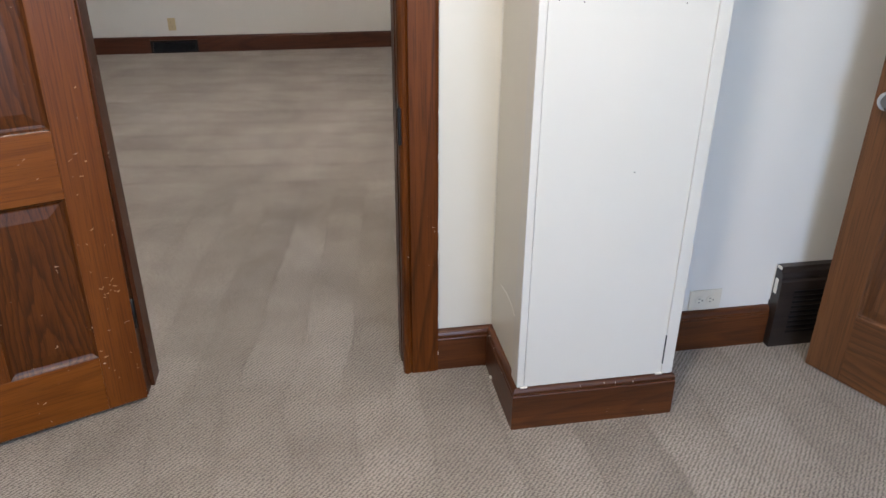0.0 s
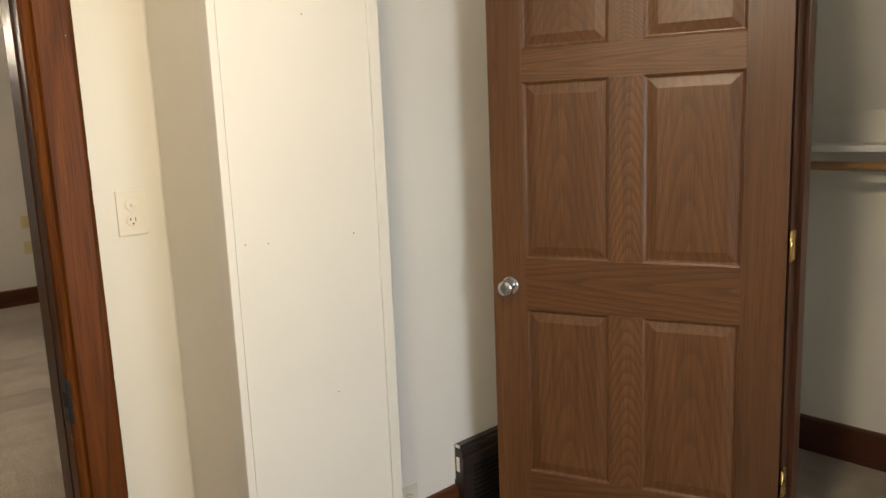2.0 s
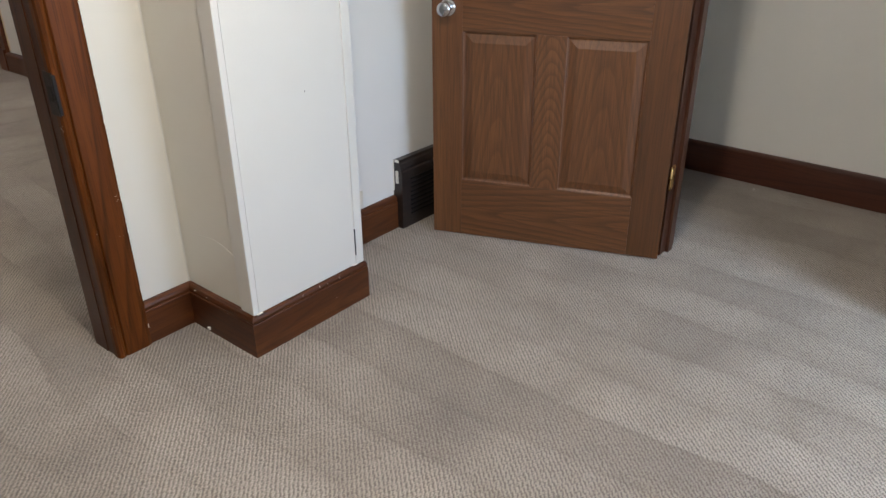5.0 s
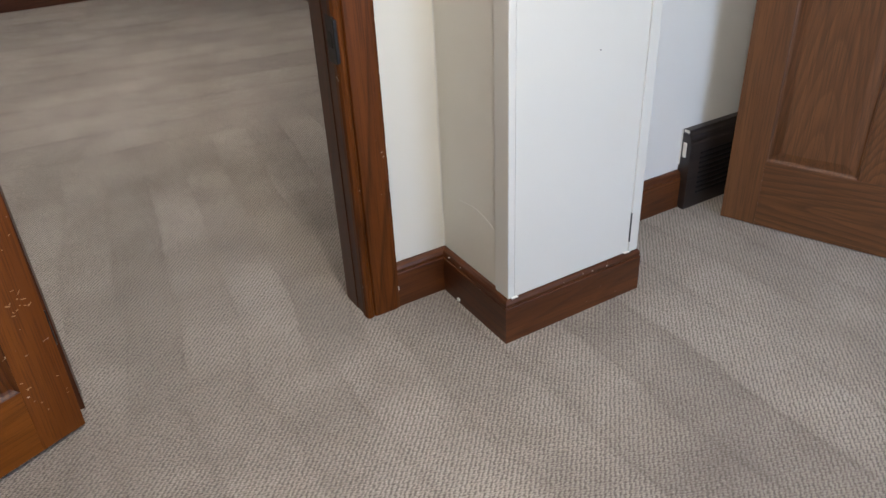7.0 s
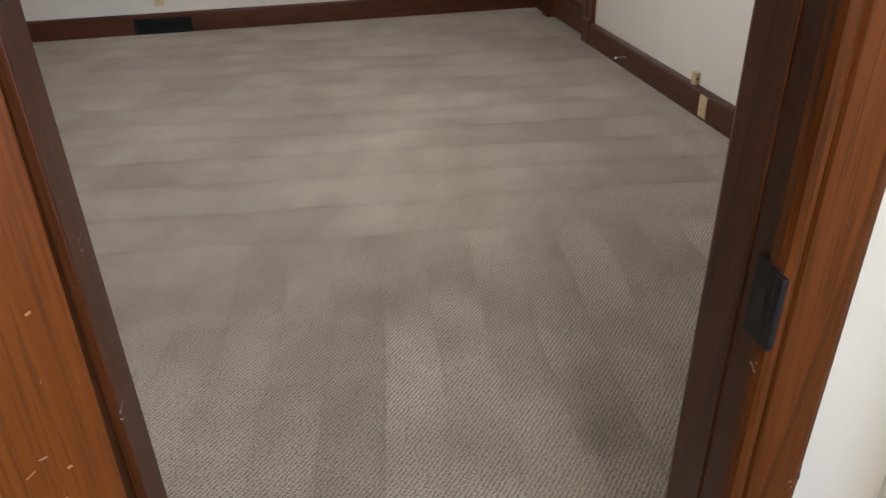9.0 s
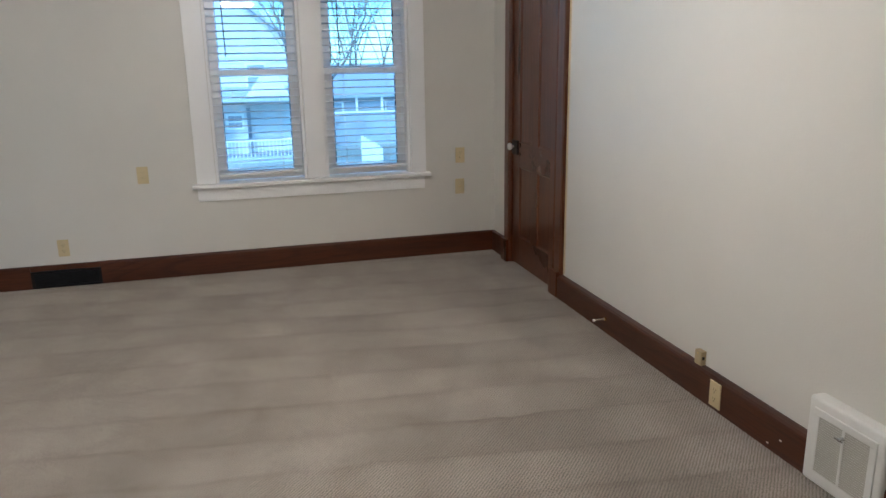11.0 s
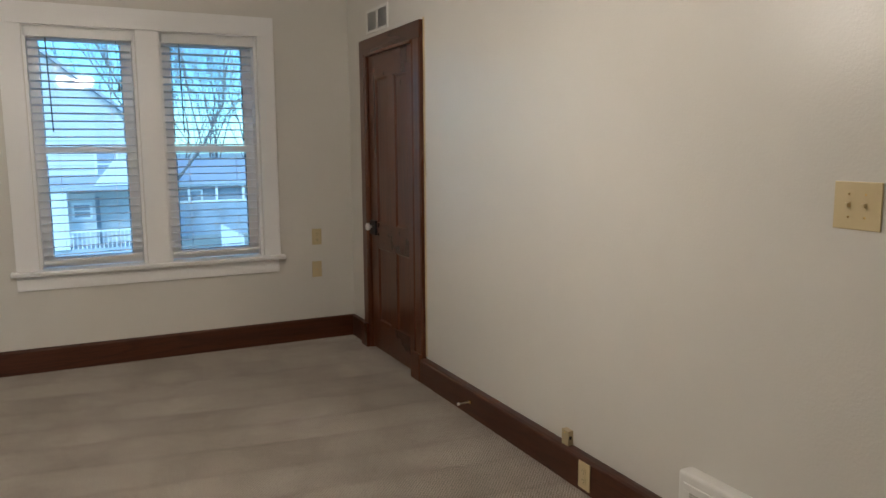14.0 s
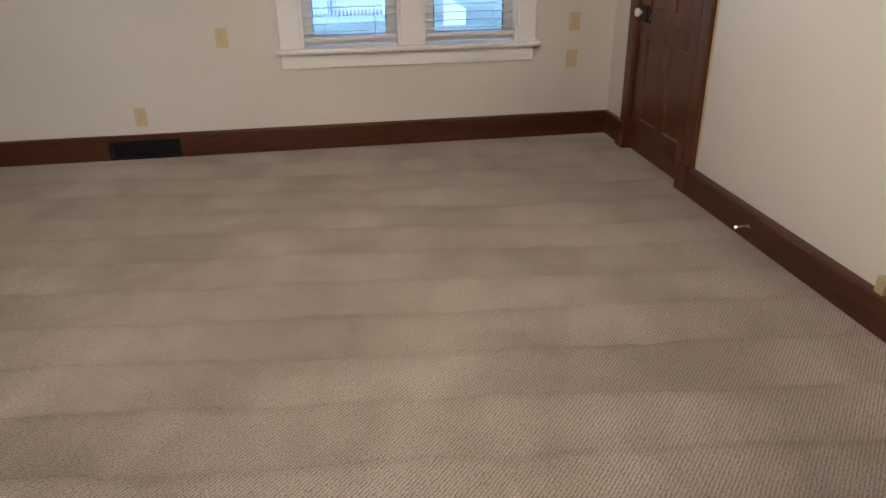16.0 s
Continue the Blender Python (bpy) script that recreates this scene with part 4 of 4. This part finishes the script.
# ---- wall plates ----
def plate_base(name, label, m, width, height, material, group=""):
    """A wall plate in its own plane: x across, z up, y towards the room."""
    ob = thing(name, label, "wall plate", m, group)
    part("plate", bx(-width / 2, 0, -height / 2, width / 2, 0.0055, height / 2, bevel=0.0022), material, ob)
    return ob


def screw(ob, x, z, material):
    part("screw", rod(bmesh.new(), (x, 0.0045, z), (x, 0.0068, z), 0.003, seg=8), material, ob)


def receptacle(ob, z, material, flip=False):
    bm = bmesh.new()
    lathe(bm, [(0.0165, 0.0050), (0.0165, 0.0072), (0.0155, 0.0078)], 20, Matrix.Translation((0, 0, z)) @ pose(0, 0, 0, -90, 0, 0))
    r = part("receptacle", bm, material, ob)
    bm = bmesh.new()
    for x, h in ((-0.0062, 0.0042), (0.0062, 0.0035)):
        box(bm, x - 0.0011, 0.0070, z + 0.003 - h, x + 0.0011, 0.0082, z + 0.003 + h)
    rod(bm, (0, 0.0070, z - 0.0085), (0, 0.0082, z - 0.0085), 0.0026, seg=8)
    part("slots", bm, SLOT, r)


def toggle(ob, x, z, material):
    bm = bx(x - 0.005, 0.004, z - 0.012, x + 0.005, 0.0068, z + 0.012, bevel=0.001)
    t = part("toggle_slot", bm, material, ob)
    bm = bx(x - 0.0046, 0.005, z - 0.003, x + 0.0046, 0.019, z + 0.007, bevel=0.0015)
    part("toggle", bm, material, t)


def facing_north_wall(x, z):
    return pose(x, YN, z, 0, 0, 180)


def facing_east_wall(x, y, z):
    return pose(x, y, z, 0, 0, 90)


# y of the plate points at the room: turn it round for walls that face south or west
o = plate_base("outlet", "ivory duplex outlet low on the wall", facing_north_wall(-1.340, 0.268), 0.072, 0.117, IVORY, "ivory outlets")
receptacle(o, 0.020, IVORY), receptacle(o, -0.020, IVORY), screw(o, 0, 0, IVORY)
o = plate_base("outlet", "ivory duplex outlet on the wall beside the window", facing_north_wall(-0.782, 0.737), 0.074, 0.118, IVORY, "ivory outlets")
receptacle(o, 0.020, IVORY), receptacle(o, -0.020, IVORY), screw(o, 0, 0, IVORY)
o = plate_base("outlet", "ivory duplex outlet beside the window", facing_north_wall(1.501, 0.765), 0.072, 0.117, IVORY, "ivory outlets")
receptacle(o, 0.020, IVORY), receptacle(o, -0.020, IVORY), screw(o, 0, 0, IVORY)
o = plate_base("cable_plate", "ivory wall plate with a cable socket", facing_north_wall(1.496, 0.525), 0.072, 0.117, IVORY)
screw(o, 0, 0.042, IVORY), screw(o, 0, -0.042, IVORY)
part("cable_socket", rod(bmesh.new(), (0, 0.004, 0), (0, 0.014, 0), 0.005, seg=10), BRASS, o)
o = plate_base("light_switch", "ivory double toggle switch plate", facing_east_wall(XE, 3.760, 1.249), 0.133, 0.126, IVORY)
for x in (-0.023, 0.023):
    toggle(o, x, 0.0, IVORY)
    screw(o, x, 0.030, BRASS), screw(o, x, -0.030, BRASS)
o = plate_base("outlet", "ivory duplex outlet set in the baseboard", facing_east_wall(XE - 0.0462, 4.832, 0.074), 0.074, 0.115, IVORY)
receptacle(o, 0.020, IVORY), receptacle(o, -0.020, IVORY), screw(o, 0, 0, IVORY)
o = plate_base("switch_outlet", "almond plate with a switch above one outlet", pose(0.415, Y0, 1.306, 0, 0, 180), 0.076, 0.117, ALMOND)
receptacle(o, -0.020, ALMOND), screw(o, 0, 0, ALMOND)
part("switch_face", lathe(bmesh.new(), [(0.0165, 0.0050), (0.0165, 0.0072), (0.0155, 0.0078)], 20, Matrix.Translation((0, 0, 0.020)) @ pose(0, 0, 0, -90, 0, 0)), ALMOND, o)
part("toggle", bx(-0.009, 0.006, 0.0165, 0.004, 0.014, 0.0235, bevel=0.0012), ALMOND, o)
o = plate_base("outlet", "almond duplex outlet set level above the baseboard", pose(1.252, YA, 0.190, 0, 90, 180), 0.078, 0.117, ALMOND)
receptacle(o, 0.020, ALMOND), receptacle(o, -0.020, ALMOND), screw(o, 0, 0, ALMOND)

jack = thing("phone_jack", "small beige phone jack box on the baseboard", "phone jack", pose(XE, 5.000, 0.1965))
part("box", bx(-0.027, -0.024, -0.0545, 0, 0.024, 0.012, bevel=0.003), plain("aged_beige_plastic", (0.46, 0.37, 0.22), 0.4), jack)
part("socket", bx(-0.022, -0.0255, -0.026, -0.010, -0.0235, -0.012), SLOT, jack)
part("screw", rod(bmesh.new(), (-0.0285, 0, 0.0), (-0.0265, 0, 0.0), 0.003, seg=8), BRASS, jack)

# baseboard heater
heater = thing("wall_heater", "white enamel wall heater with louvered grille", "heater", pose(XE, 4.135, 0))
W2, D, H0, H1 = 0.165, 0.062, 0.003, 0.324
bm = bx(-D, -W2, H0, 0, W2, H1, bevel=0.016, seg=5)
part("housing", bm, ENAMEL, heater)
bm = bmesh.new()
f = -D - 0.004
for y0, y1, z0, z1 in ((-0.135, 0.135, H1 - 0.062, H1 - 0.036), (-0.135, 0.135, H0 + 0.022, H0 + 0.052), (-0.135, -0.108, H0 + 0.052, H1 - 0.062), (0.108, 0.135, H0 + 0.052, H1 - 0.062), (-0.006, 0.006, H0 + 0.052, H1 - 0.062)):
    box(bm, f, y0, z0, f + 0.006, y1, z1, bevel=0.0015)
part("grille_frame", bm, ENAMEL, heater)
for i in range(24):
    z = H0 + 0.056 + i * (H1 - H0 - 0.122) / 23
    bm = bmesh.new()
    for y0, y1 in ((-0.108, -0.006), (0.006, 0.108)):
        box(bm, -D - 0.0025, y0, z - 0.0028, -D + 0.001, y1, z + 0.0028)
    part("louver", bm, MESHW, heater)
part("thermostat_knob", rod(bmesh.new(), (-D - 0.003, 0, 0.232), (-D - 0.022, 0, 0.232), 0.007, seg=12), CHROME, heater, "small chrome thermostat stem", True)
bm = bx(-D - 0.024, -0.018, 0.229, -D - 0.020, 0.018, 0.235, bevel=0.001)
part("thermostat_lever", bm, CHROME, heater)
for y in (-0.10, 0.10):
    part("screw", rod(bmesh.new(), (f - 0.001, y, H1 - 0.049), (f + 0.002, y, H1 - 0.049), 0.004, seg=8), ENAMEL, heater)

# spring door stop in the baseboard
stop = thing("door_stop", "springy brass door stop with a white tip", "door stop", pose(XE - 0.0462, 5.82, 0.078))
part("base", rod(bmesh.new(), (0.0, 0, 0), (-0.006, 0, 0), 0.010, seg=12), BRASS, stop)
part("spring", rod(bmesh.new(), (-0.006, 0, 0), (-0.062, 0.004, -0.002), 0.0048, 0.0042, seg=10), NICKEL, stop, "", True)
part("tip", rod(bmesh.new(), (-0.062, 0.004, -0.002), (-0.074, 0.005, -0.003), 0.0075, seg=12), PORCELAIN, stop, "white rubber tip", True)

# registers and grille
reg = thing("floor_register", "black metal heat register set in the baseboard", "register", pose(-1.34, YN, 0))
bm = bmesh.new()
for a in ((-0.222, -0.024, 0.0, 0.222, 0.0, 0.014), (-0.222, -0.024, 0.104, 0.222, 0.0, 0.120), (-0.222, -0.024, 0.014, -0.200, 0.0, 0.104), (0.200, -0.024, 0.014, 0.222, 0.0, 0.104)):
    box(bm, *a, bevel=0.002)
part("frame", bm, BLACK, reg)
part("backing", bx(-0.200, -0.004, 0.014, 0.200, -0.001, 0.104), SLOT, reg)
for i in range(9):
    z = 0.022 + i * 0.0094
    part("slat", bx(-0.200, -0.020, z, 0.200, -0.012, z + 0.0035), BLACK, reg)
part("baseboard_cap", bx(-0.222, -0.020, 0.1205, 0.222, 0.0, 0.157, bevel=0.003), BASE_B, reg, "dark red-brown wooden cap above the register")

vent = thing("baseboard_register", "black-brown moulded baseboard register with chipped end", "register", pose(1.5, YA, 0))
bm = bmesh.new()
prism(bm, [(0, 0), (0.050, 0), (0.050, 0.258), (0.044, 0.265), (0.046, 0.276), (0.040, 0.292), (0.030, 0.298), (0.026, 0.307), (0, 0.307)], (0, 0, 0), (0.44, 0, 0))
part("body", bm, SOOT, vent)
bm = bmesh.new()
for i in range(9):
    z = 0.055 + i * 0.020
    box(bm, 0.055, -0.0535, z, 0.40, -0.049, z + 0.008, bevel=0.001)
part("louver", bm, BLACK, vent)
part("end_chip", bx(-0.0015, -0.030, 0.205, 0.001, -0.014, 0.262, bevel=0.0006), PLASTER, vent, "white paint chip")
part("end_chip", bx(-0.0015, -0.006, 0.17, 0.001, -0.001, 0.308, bevel=0.0006), PLASTER, vent, "white paint edge")
part("end_chip", bx(-0.0015, -0.034, 0.300, 0.001, -0.012, 0.311, bevel=0.0006), PLASTER, vent, "white paint chip")

grille = thing("return_grille", "white metal return-air grille above the door", "grille", pose(XE, 7.182, 2.245))
bm = bmesh.new()
for a in ((-0.008, -0.192, -0.076, 0, 0.192, -0.060), (-0.008, -0.192, 0.060, 0, 0.192, 0.076), (-0.008, -0.192, -0.060, 0, -0.172, 0.060), (-0.008, 0.172, -0.060, 0, 0.192, 0.060), (-0.008, -0.010, -0.060, 0, 0.010, 0.060)):
    box(bm, *a, bevel=0.0015)
part("frame", bm, ENAMEL, grille)
part("backing", bx(-0.002, -0.172, -0.060, -0.0005, 0.172, 0.060), SLOT, grille)
for i in range(10):
    z = -0.057 + i * 0.0122
    bm = bmesh.new()
    for y0, y1 in ((-0.172, -0.010), (0.010, 0.172)):
        box(bm, -0.0065, y0, z, -0.003, y1, z + 0.0034)
    part("slat", bm, ENAMEL, grille)

# ---- closet ----
shelf = thing("closet_shelf", "white painted closet shelf on a wall cleat", "shelf", pose(3.0, 0, 0))
part("board", bx(-0.285, -0.745, 1.338, 0, 2.11, 1.362, bevel=0.002), WHITE, shelf)
part("cleat", bx(-0.018, -0.745, 1.25, 0, 0.83, 1.3375, bevel=0.002), WALL, shelf)
part("cleat", bx(-0.018, 0.95, 1.25, 0, 2.11, 1.3375, bevel=0.002), WALL, shelf)
bracket = thing("shelf_bracket", "white metal shelf and rod bracket", "bracket", pose(3.0, 0.89, 0))
part("wall_plate", bx(-0.020, -0.030, 1.095, 0, 0.030, 1.3375, bevel=0.002), WHITE, bracket)
bm = bmesh.new()
box(bm, -0.27, -0.010, 1.325, -0.02, 0.010, 1.3375, bevel=0.001)
prism(bm, [(-0.011, -0.004), (0.011, -0.004), (0.011, 0.004), (-0.011, 0.004)], (-0.020, 0, 1.12), (-0.215, 0, 1.328), (0.73, 0, 0.684))
part("arm", bm, WHITE, bracket)
bm = bmesh.new()
box(bm, -0.230, -0.011, 1.262, -0.224, 0.011, 1.325, bevel=0.001)
box(bm, -0.268, -0.011, 1.256, -0.224, 0.011, 1.2655, bevel=0.001)
box(bm, -0.273, -0.011, 1.256, -0.267, 0.011, 1.276, bevel=0.001)
part("rod_hook", bm, ENAMEL, bracket)
part("screw", rod(bmesh.new(), (-0.0225, 0, 1.112), (-0.018, 0, 1.112), 0.004, seg=8), SLOT, bracket)
hang = thing("closet_rod", "round pale wooden hanging rod under the shelf", "closet rod", pose(2.752, 0, 1.2835))
part("rod", rod(bmesh.new(), (0, -0.745, 0), (0, 2.11, 0), 0.0165, seg=20), ROD, hang, "", True)
for y in (-0.742, 2.106):
    part("rod_socket", rod(bmesh.new(), (0, y - 0.006, 0), (0, y + 0.006, 0), 0.026, seg=16), WHITE, hang, "", True)

# ---- outdoors, seen through the far window ----
GRASS = foliage_ground("winter_lawn", (0.26, 0.29, 0.24), (0.36, 0.39, 0.33), (0.50, 0.51, 0.46))
SIDING = plain("white_siding", (0.66, 0.66, 0.65), 0.6)
# blue-grey siding, shingles and house glass are lightened: haze and glare put into colour
SIDING2 = plain("hazed_blue_grey_siding", (0.36, 0.41, 0.46), 0.6)
SHINGLE = plain("hazed_grey_shingles", (0.46, 0.49, 0.53), 0.9)
TRIMW = plain("white_house_trim", (0.84, 0.84, 0.82), 0.5)
BARK = plain("bark", (0.22, 0.21, 0.20), 0.95, 0.0, 0.25)
DGLASS = plain("hazed_house_glass", (0.34, 0.38, 0.42), 0.15)
GZ = -3.1
bm = bmesh.new()
bmesh.ops.create_grid(bm, x_segments=4, y_segments=4, size=900, matrix=Matrix.Translation((0, 0, GZ)))
struct("ground", bm, GRASS, "pale winter lawn around the house", "ground")


def slab(bm, corners, thick):
    """A plate over four corners, given counter-clockwise from above."""
    top = [bm.verts.new(c) for c in corners]
    low = [bm.verts.new((c[0], c[1], c[2] - thick)) for c in corners]
    bm.faces.new(top)
    bm.faces.new(list(reversed(low)))
    for i in range(4):
        bm.faces.new((top[i], low[i], low[(i + 1) % 4], top[(i + 1) % 4]))
    return bm


def house_window(ob, x, z, w, h, y=0.0):
    win = part("window", bx(x - w / 2, y - 0.05, z, x + w / 2, y + 0.02, z + h), DGLASS, ob)
    bm = bmesh.new()
    for a in ((x - w / 2 - 0.11, z - 0.1, x - w / 2, z + h + 0.1), (x + w / 2, z - 0.1, x + w / 2 + 0.11, z + h + 0.1), (x - w / 2, z + h, x + w / 2, z + h + 0.1), (x - w / 2, z - 0.1, x + w / 2, z), (x - w / 2, z + h / 2 - 0.03, x + w / 2, z + h / 2 + 0.03)):
        box(bm, a[0], y - 0.09, a[1], a[2], y - 0.02, a[3])
    part("frame", bm, TRIMW, win)


def boards(bm, x0, x1, z0, z1, y):
    z = z0
    while z < z1:
        slab(bm, ((x0, y - 0.035, z + 0.02), (x1, y - 0.035, z + 0.02), (x1, y, z + 0.20), (x0, y, z + 0.20)), 0.02)
        z += 0.22
    return bm


def gable_shell(ob, w, d, h, rise, siding):
    """Walls, clapboards and the two roof slopes of a house whose gable faces the lawn."""
    bm = bmesh.new()
    loop = [(-w / 2, 0), (w / 2, 0), (w / 2, h), (0, h + rise), (-w / 2, h)]
    a = [bm.verts.new((x, 0, z)) for x, z in loop]
    b = [bm.verts.new((x, d, z)) for x, z in loop]
    bm.faces.new(a)
    bm.faces.new(list(reversed(b)))
    for i in range(5):
        bm.faces.new((a[i], a[(i + 1) % 5], b[(i + 1) % 5], b[i]))
    wall = part("wall", bm, siding, ob)
    tagged(part("clapboards", boards(bmesh.new(), -w / 2, w / 2, 0.1, h - 0.2, 0.0), siding, wall), kind="stuff")
    for sx in (-1, 1):
        bm = bmesh.new()
        n = Vector((sx * rise, 0, w / 2)).normalized() * 0.15
        e = Vector((sx * (w / 2 + 0.45), 0, h - 0.45 * rise / (w / 2)))
        t = Vector((0, 0, h + rise))
        vs = []
        for y in (-0.45, d + 0.45):
            for p in (t + n * 0.1, e + n * 0.1, e + n * 1.1, t + n * 1.1):
                vs.append(bm.verts.new((p.x, y, p.z)))
        for f in ((0, 1, 2, 3), (7, 6, 5, 4), (0, 4, 5, 1), (1, 5, 6, 2), (2, 6, 7, 3), (3, 7, 4, 0)):
            bm.faces.new([vs[k] for k in f])
        part("roof", bm, SHINGLE, ob)


def white_house(x, y):
    ob = thing("house", "tall white clapboard house with a gable and railed porch", "house", pose(x, y, GZ))
    gable_shell(ob, 9.2, 9.0, 5.2, 3.7, SIDING)
    for wx, wz in ((-0.9, 5.1), (2.55, 3.35), (-2.9, 3.35)):
        house_window(ob, wx, wz, 0.8, 1.05)
    # porch with a white pediment, corner column, rail and a dark doorway
    part("porch_floor", bx(-0.2, -2.2, 0, 4.6, -0.04, 0.28), SHINGLE, ob)
    part("porch_roof", slab(bmesh.new(), ((-0.6, -2.5, 2.95), (4.9, -2.5, 2.95), (4.9, -0.05, 3.40), (-0.6, -0.05, 3.40)), 0.14), SHINGLE, ob)
    bm = bmesh.new()
    prism(bm, [(-1.0, 0), (1.0, 0), (0.55, 0.95), (-0.1, 1.15)], (2.9, -2.50, 3.0), (2.9, -2.35, 3.0))
    part("pediment", bm, TRIMW, ob, "white porch pediment")
    for px, r in ((0.55, 0.30), (4.45, 0.10)):
        part("column", bx(px - r, -2.35, 0.28, px + r, -2.05, 2.86, bevel=0.02), TRIMW, ob)
    part("door", bx(1.35, -0.06, 0.28, 2.15, 0.02, 2.4), DGLASS, ob)
    house_window(ob, 1.40, 1.55, 0.62, 0.55, -0.9)
    part("storm_porch", bx(0.95, -0.9, 0.28, 1.95, -0.05, 2.6), SIDING, ob)
    part("porch_rail", bx(0.86, -2.26, 1.00, 4.35, -2.18, 1.08), TRIMW, ob)
    for i in range(20):
        part("baluster", bx(0.95 + i * 0.17, -2.24, 0.28, 0.99 + i * 0.17, -2.20, 1.0), TRIMW, ob)
    return ob


def low_house(x, y):
    ob = thing("house", "low blue-grey house with a white-posted porch", "house", pose(x, y, GZ))
    part("wall", bx(-5.0, -1.2, 0, 5.0, 7, 2.95), SIDING2, ob)
    part("roof", slab(bmesh.new(), ((-5.4, -2.0, 2.85), (5.4, -2.0, 2.85), (5.4, 3.5, 4.0), (-5.4, 3.5, 4.0)), 0.16), SHINGLE, ob)
    part("roof", slab(bmesh.new(), ((-5.4, 3.5, 4.0), (5.4, 3.5, 4.0), (5.4, 7.5, 2.9), (-5.4, 7.5, 2.9)), 0.16), SHINGLE, ob)
    part("porch_wall", bx(-5.0, -1.8, 0, 5.0, -1.6, 1.75), SIDING2, ob)
    part("porch_rail", bx(-5.0, -1.86, 1.75, 5.0, -1.55, 1.84), TRIMW, ob)
    part("porch_beam", bx(-5.0, -1.84, 2.58, 5.0, -1.60, 2.70), TRIMW, ob)
    for i in range(8):
        px = -4.9 + i * 1.4
        part("post", bx(px - 0.06, -1.80, 1.84, px + 0.06, -1.66, 2.58), TRIMW, ob)
    for wx in (-3.4, 0.2, 3.4):
        house_window(ob, wx, 1.0, 1.1, 1.3, -1.2)
    return ob


white_house(-1.4, 40.0)
low_house(8.6, 45.0)

fence = thing("garden_fence", "short white board fence with a sloping top", "fence", pose(5.45, 36.0, GZ))
for i in range(8):
    part("board", bx(i * 0.125, 0, 0, i * 0.125 + 0.115, 0.03, 1.22 - i * 0.075), TRIMW, fence)
for z in (0.15, 0.5):
    part("fence_rail", bx(0, 0.031, z, 0.99, 0.08, z + 0.09), TRIMW, fence)


def bare_tree(label, x, y, height, seed):
    rng = random.Random(seed)
    ob = thing("tree", label, "tree", pose(x, y, GZ - 0.05), group="bare street trees")
    trunk, twigs = bmesh.new(), bmesh.new()

    def tube(bm, a, b, r0, r1, seg):
        d = (b - a).normalized()
        s = d.orthogonal().normalized()
        t = d.cross(s)
        p = [bm.verts.new(a + (s * math.cos(k * 2 * math.pi / seg) + t * math.sin(k * 2 * math.pi / seg)) * r0) for k in range(seg)]
        q = [bm.verts.new(b + (s * math.cos(k * 2 * math.pi / seg) + t * math.sin(k * 2 * math.pi / seg)) * r1) for k in range(seg)]
        for k in range(seg):
            bm.faces.new((p[k], p[(k + 1) % seg], q[(k + 1) % seg], q[k]))

    def grow(a, d, length, r, depth):
        b = a + d * length
        mid = a + d * length * 0.5 + Vector((rng.uniform(-1, 1), rng.uniform(-1, 1), rng.uniform(-1, 1))) * length * 0.06
        target = trunk if depth < 2 else twigs
        seg = 8 if depth == 0 else 5 if depth < 3 else 3
        tube(target, a, mid, r, r * 0.86, seg)
        tube(target, mid, b, r * 0.86, r * 0.68, seg)
        if depth >= 7:
            return
        for k in range(3 if depth < 6 else 2):
            nd = (d + Vector((rng.uniform(-1, 1), rng.uniform(-1, 1), rng.uniform(-0.25, 0.65))) * (0.62 if depth else 0.75)).normalized()
            grow(b if k < 2 else mid, nd, length * rng.uniform(0.62, 0.84), r * rng.uniform(0.5, 0.66), depth + 1)

    grow(Vector((0, 0, 0)), Vector((rng.uniform(-0.06, 0.06), rng.uniform(-0.06, 0.06), 1)).normalized(), height * 0.27, height * 0.0052, 0)
    part("trunk", trunk, BARK, ob, "", True)
    tagged(part("crown", twigs, BARK, ob, "bare winter twigs"), kind="stuff")
    return ob


bare_tree("tall bare winter tree near the house", 2.15, 24.0, 13.0, 5)
bare_tree("bare winter tree behind the houses", 2.6, 54.0, 17.0, 8)
bare_tree("bare winter tree behind the houses", 5.2, 50.0, 16.0, 14)
bare_tree("bare winter tree behind the houses", 7.8, 52.0, 17.0, 21)
bare_tree("bare winter tree behind the houses", 10.2, 54.0, 17.0, 30)
bare_tree("bare winter tree behind the houses", 4.0, 58.0, 18.0, 41)
bare_tree("bare winter tree behind the houses", 9.0, 60.0, 19.0, 52)
bare_tree("low bare shrub on the lawn", 4.6, 41.0, 2.6, 63)
bare_tree("low bare shrub on the lawn", 6.2, 42.0, 2.2, 71)
bare_tree("low bare shrub on the lawn", 0.9, 36.6, 1.4, 77)
bare_tree("slender bare winter tree beside the low house", 3.6, 43.0, 11.5, 85)
bare_tree("slender bare winter tree beside the low house", 5.6, 47.5, 12.5, 92)
bare_tree("slender bare winter tree beside the low house", 7.2, 48.5, 12.5, 97)
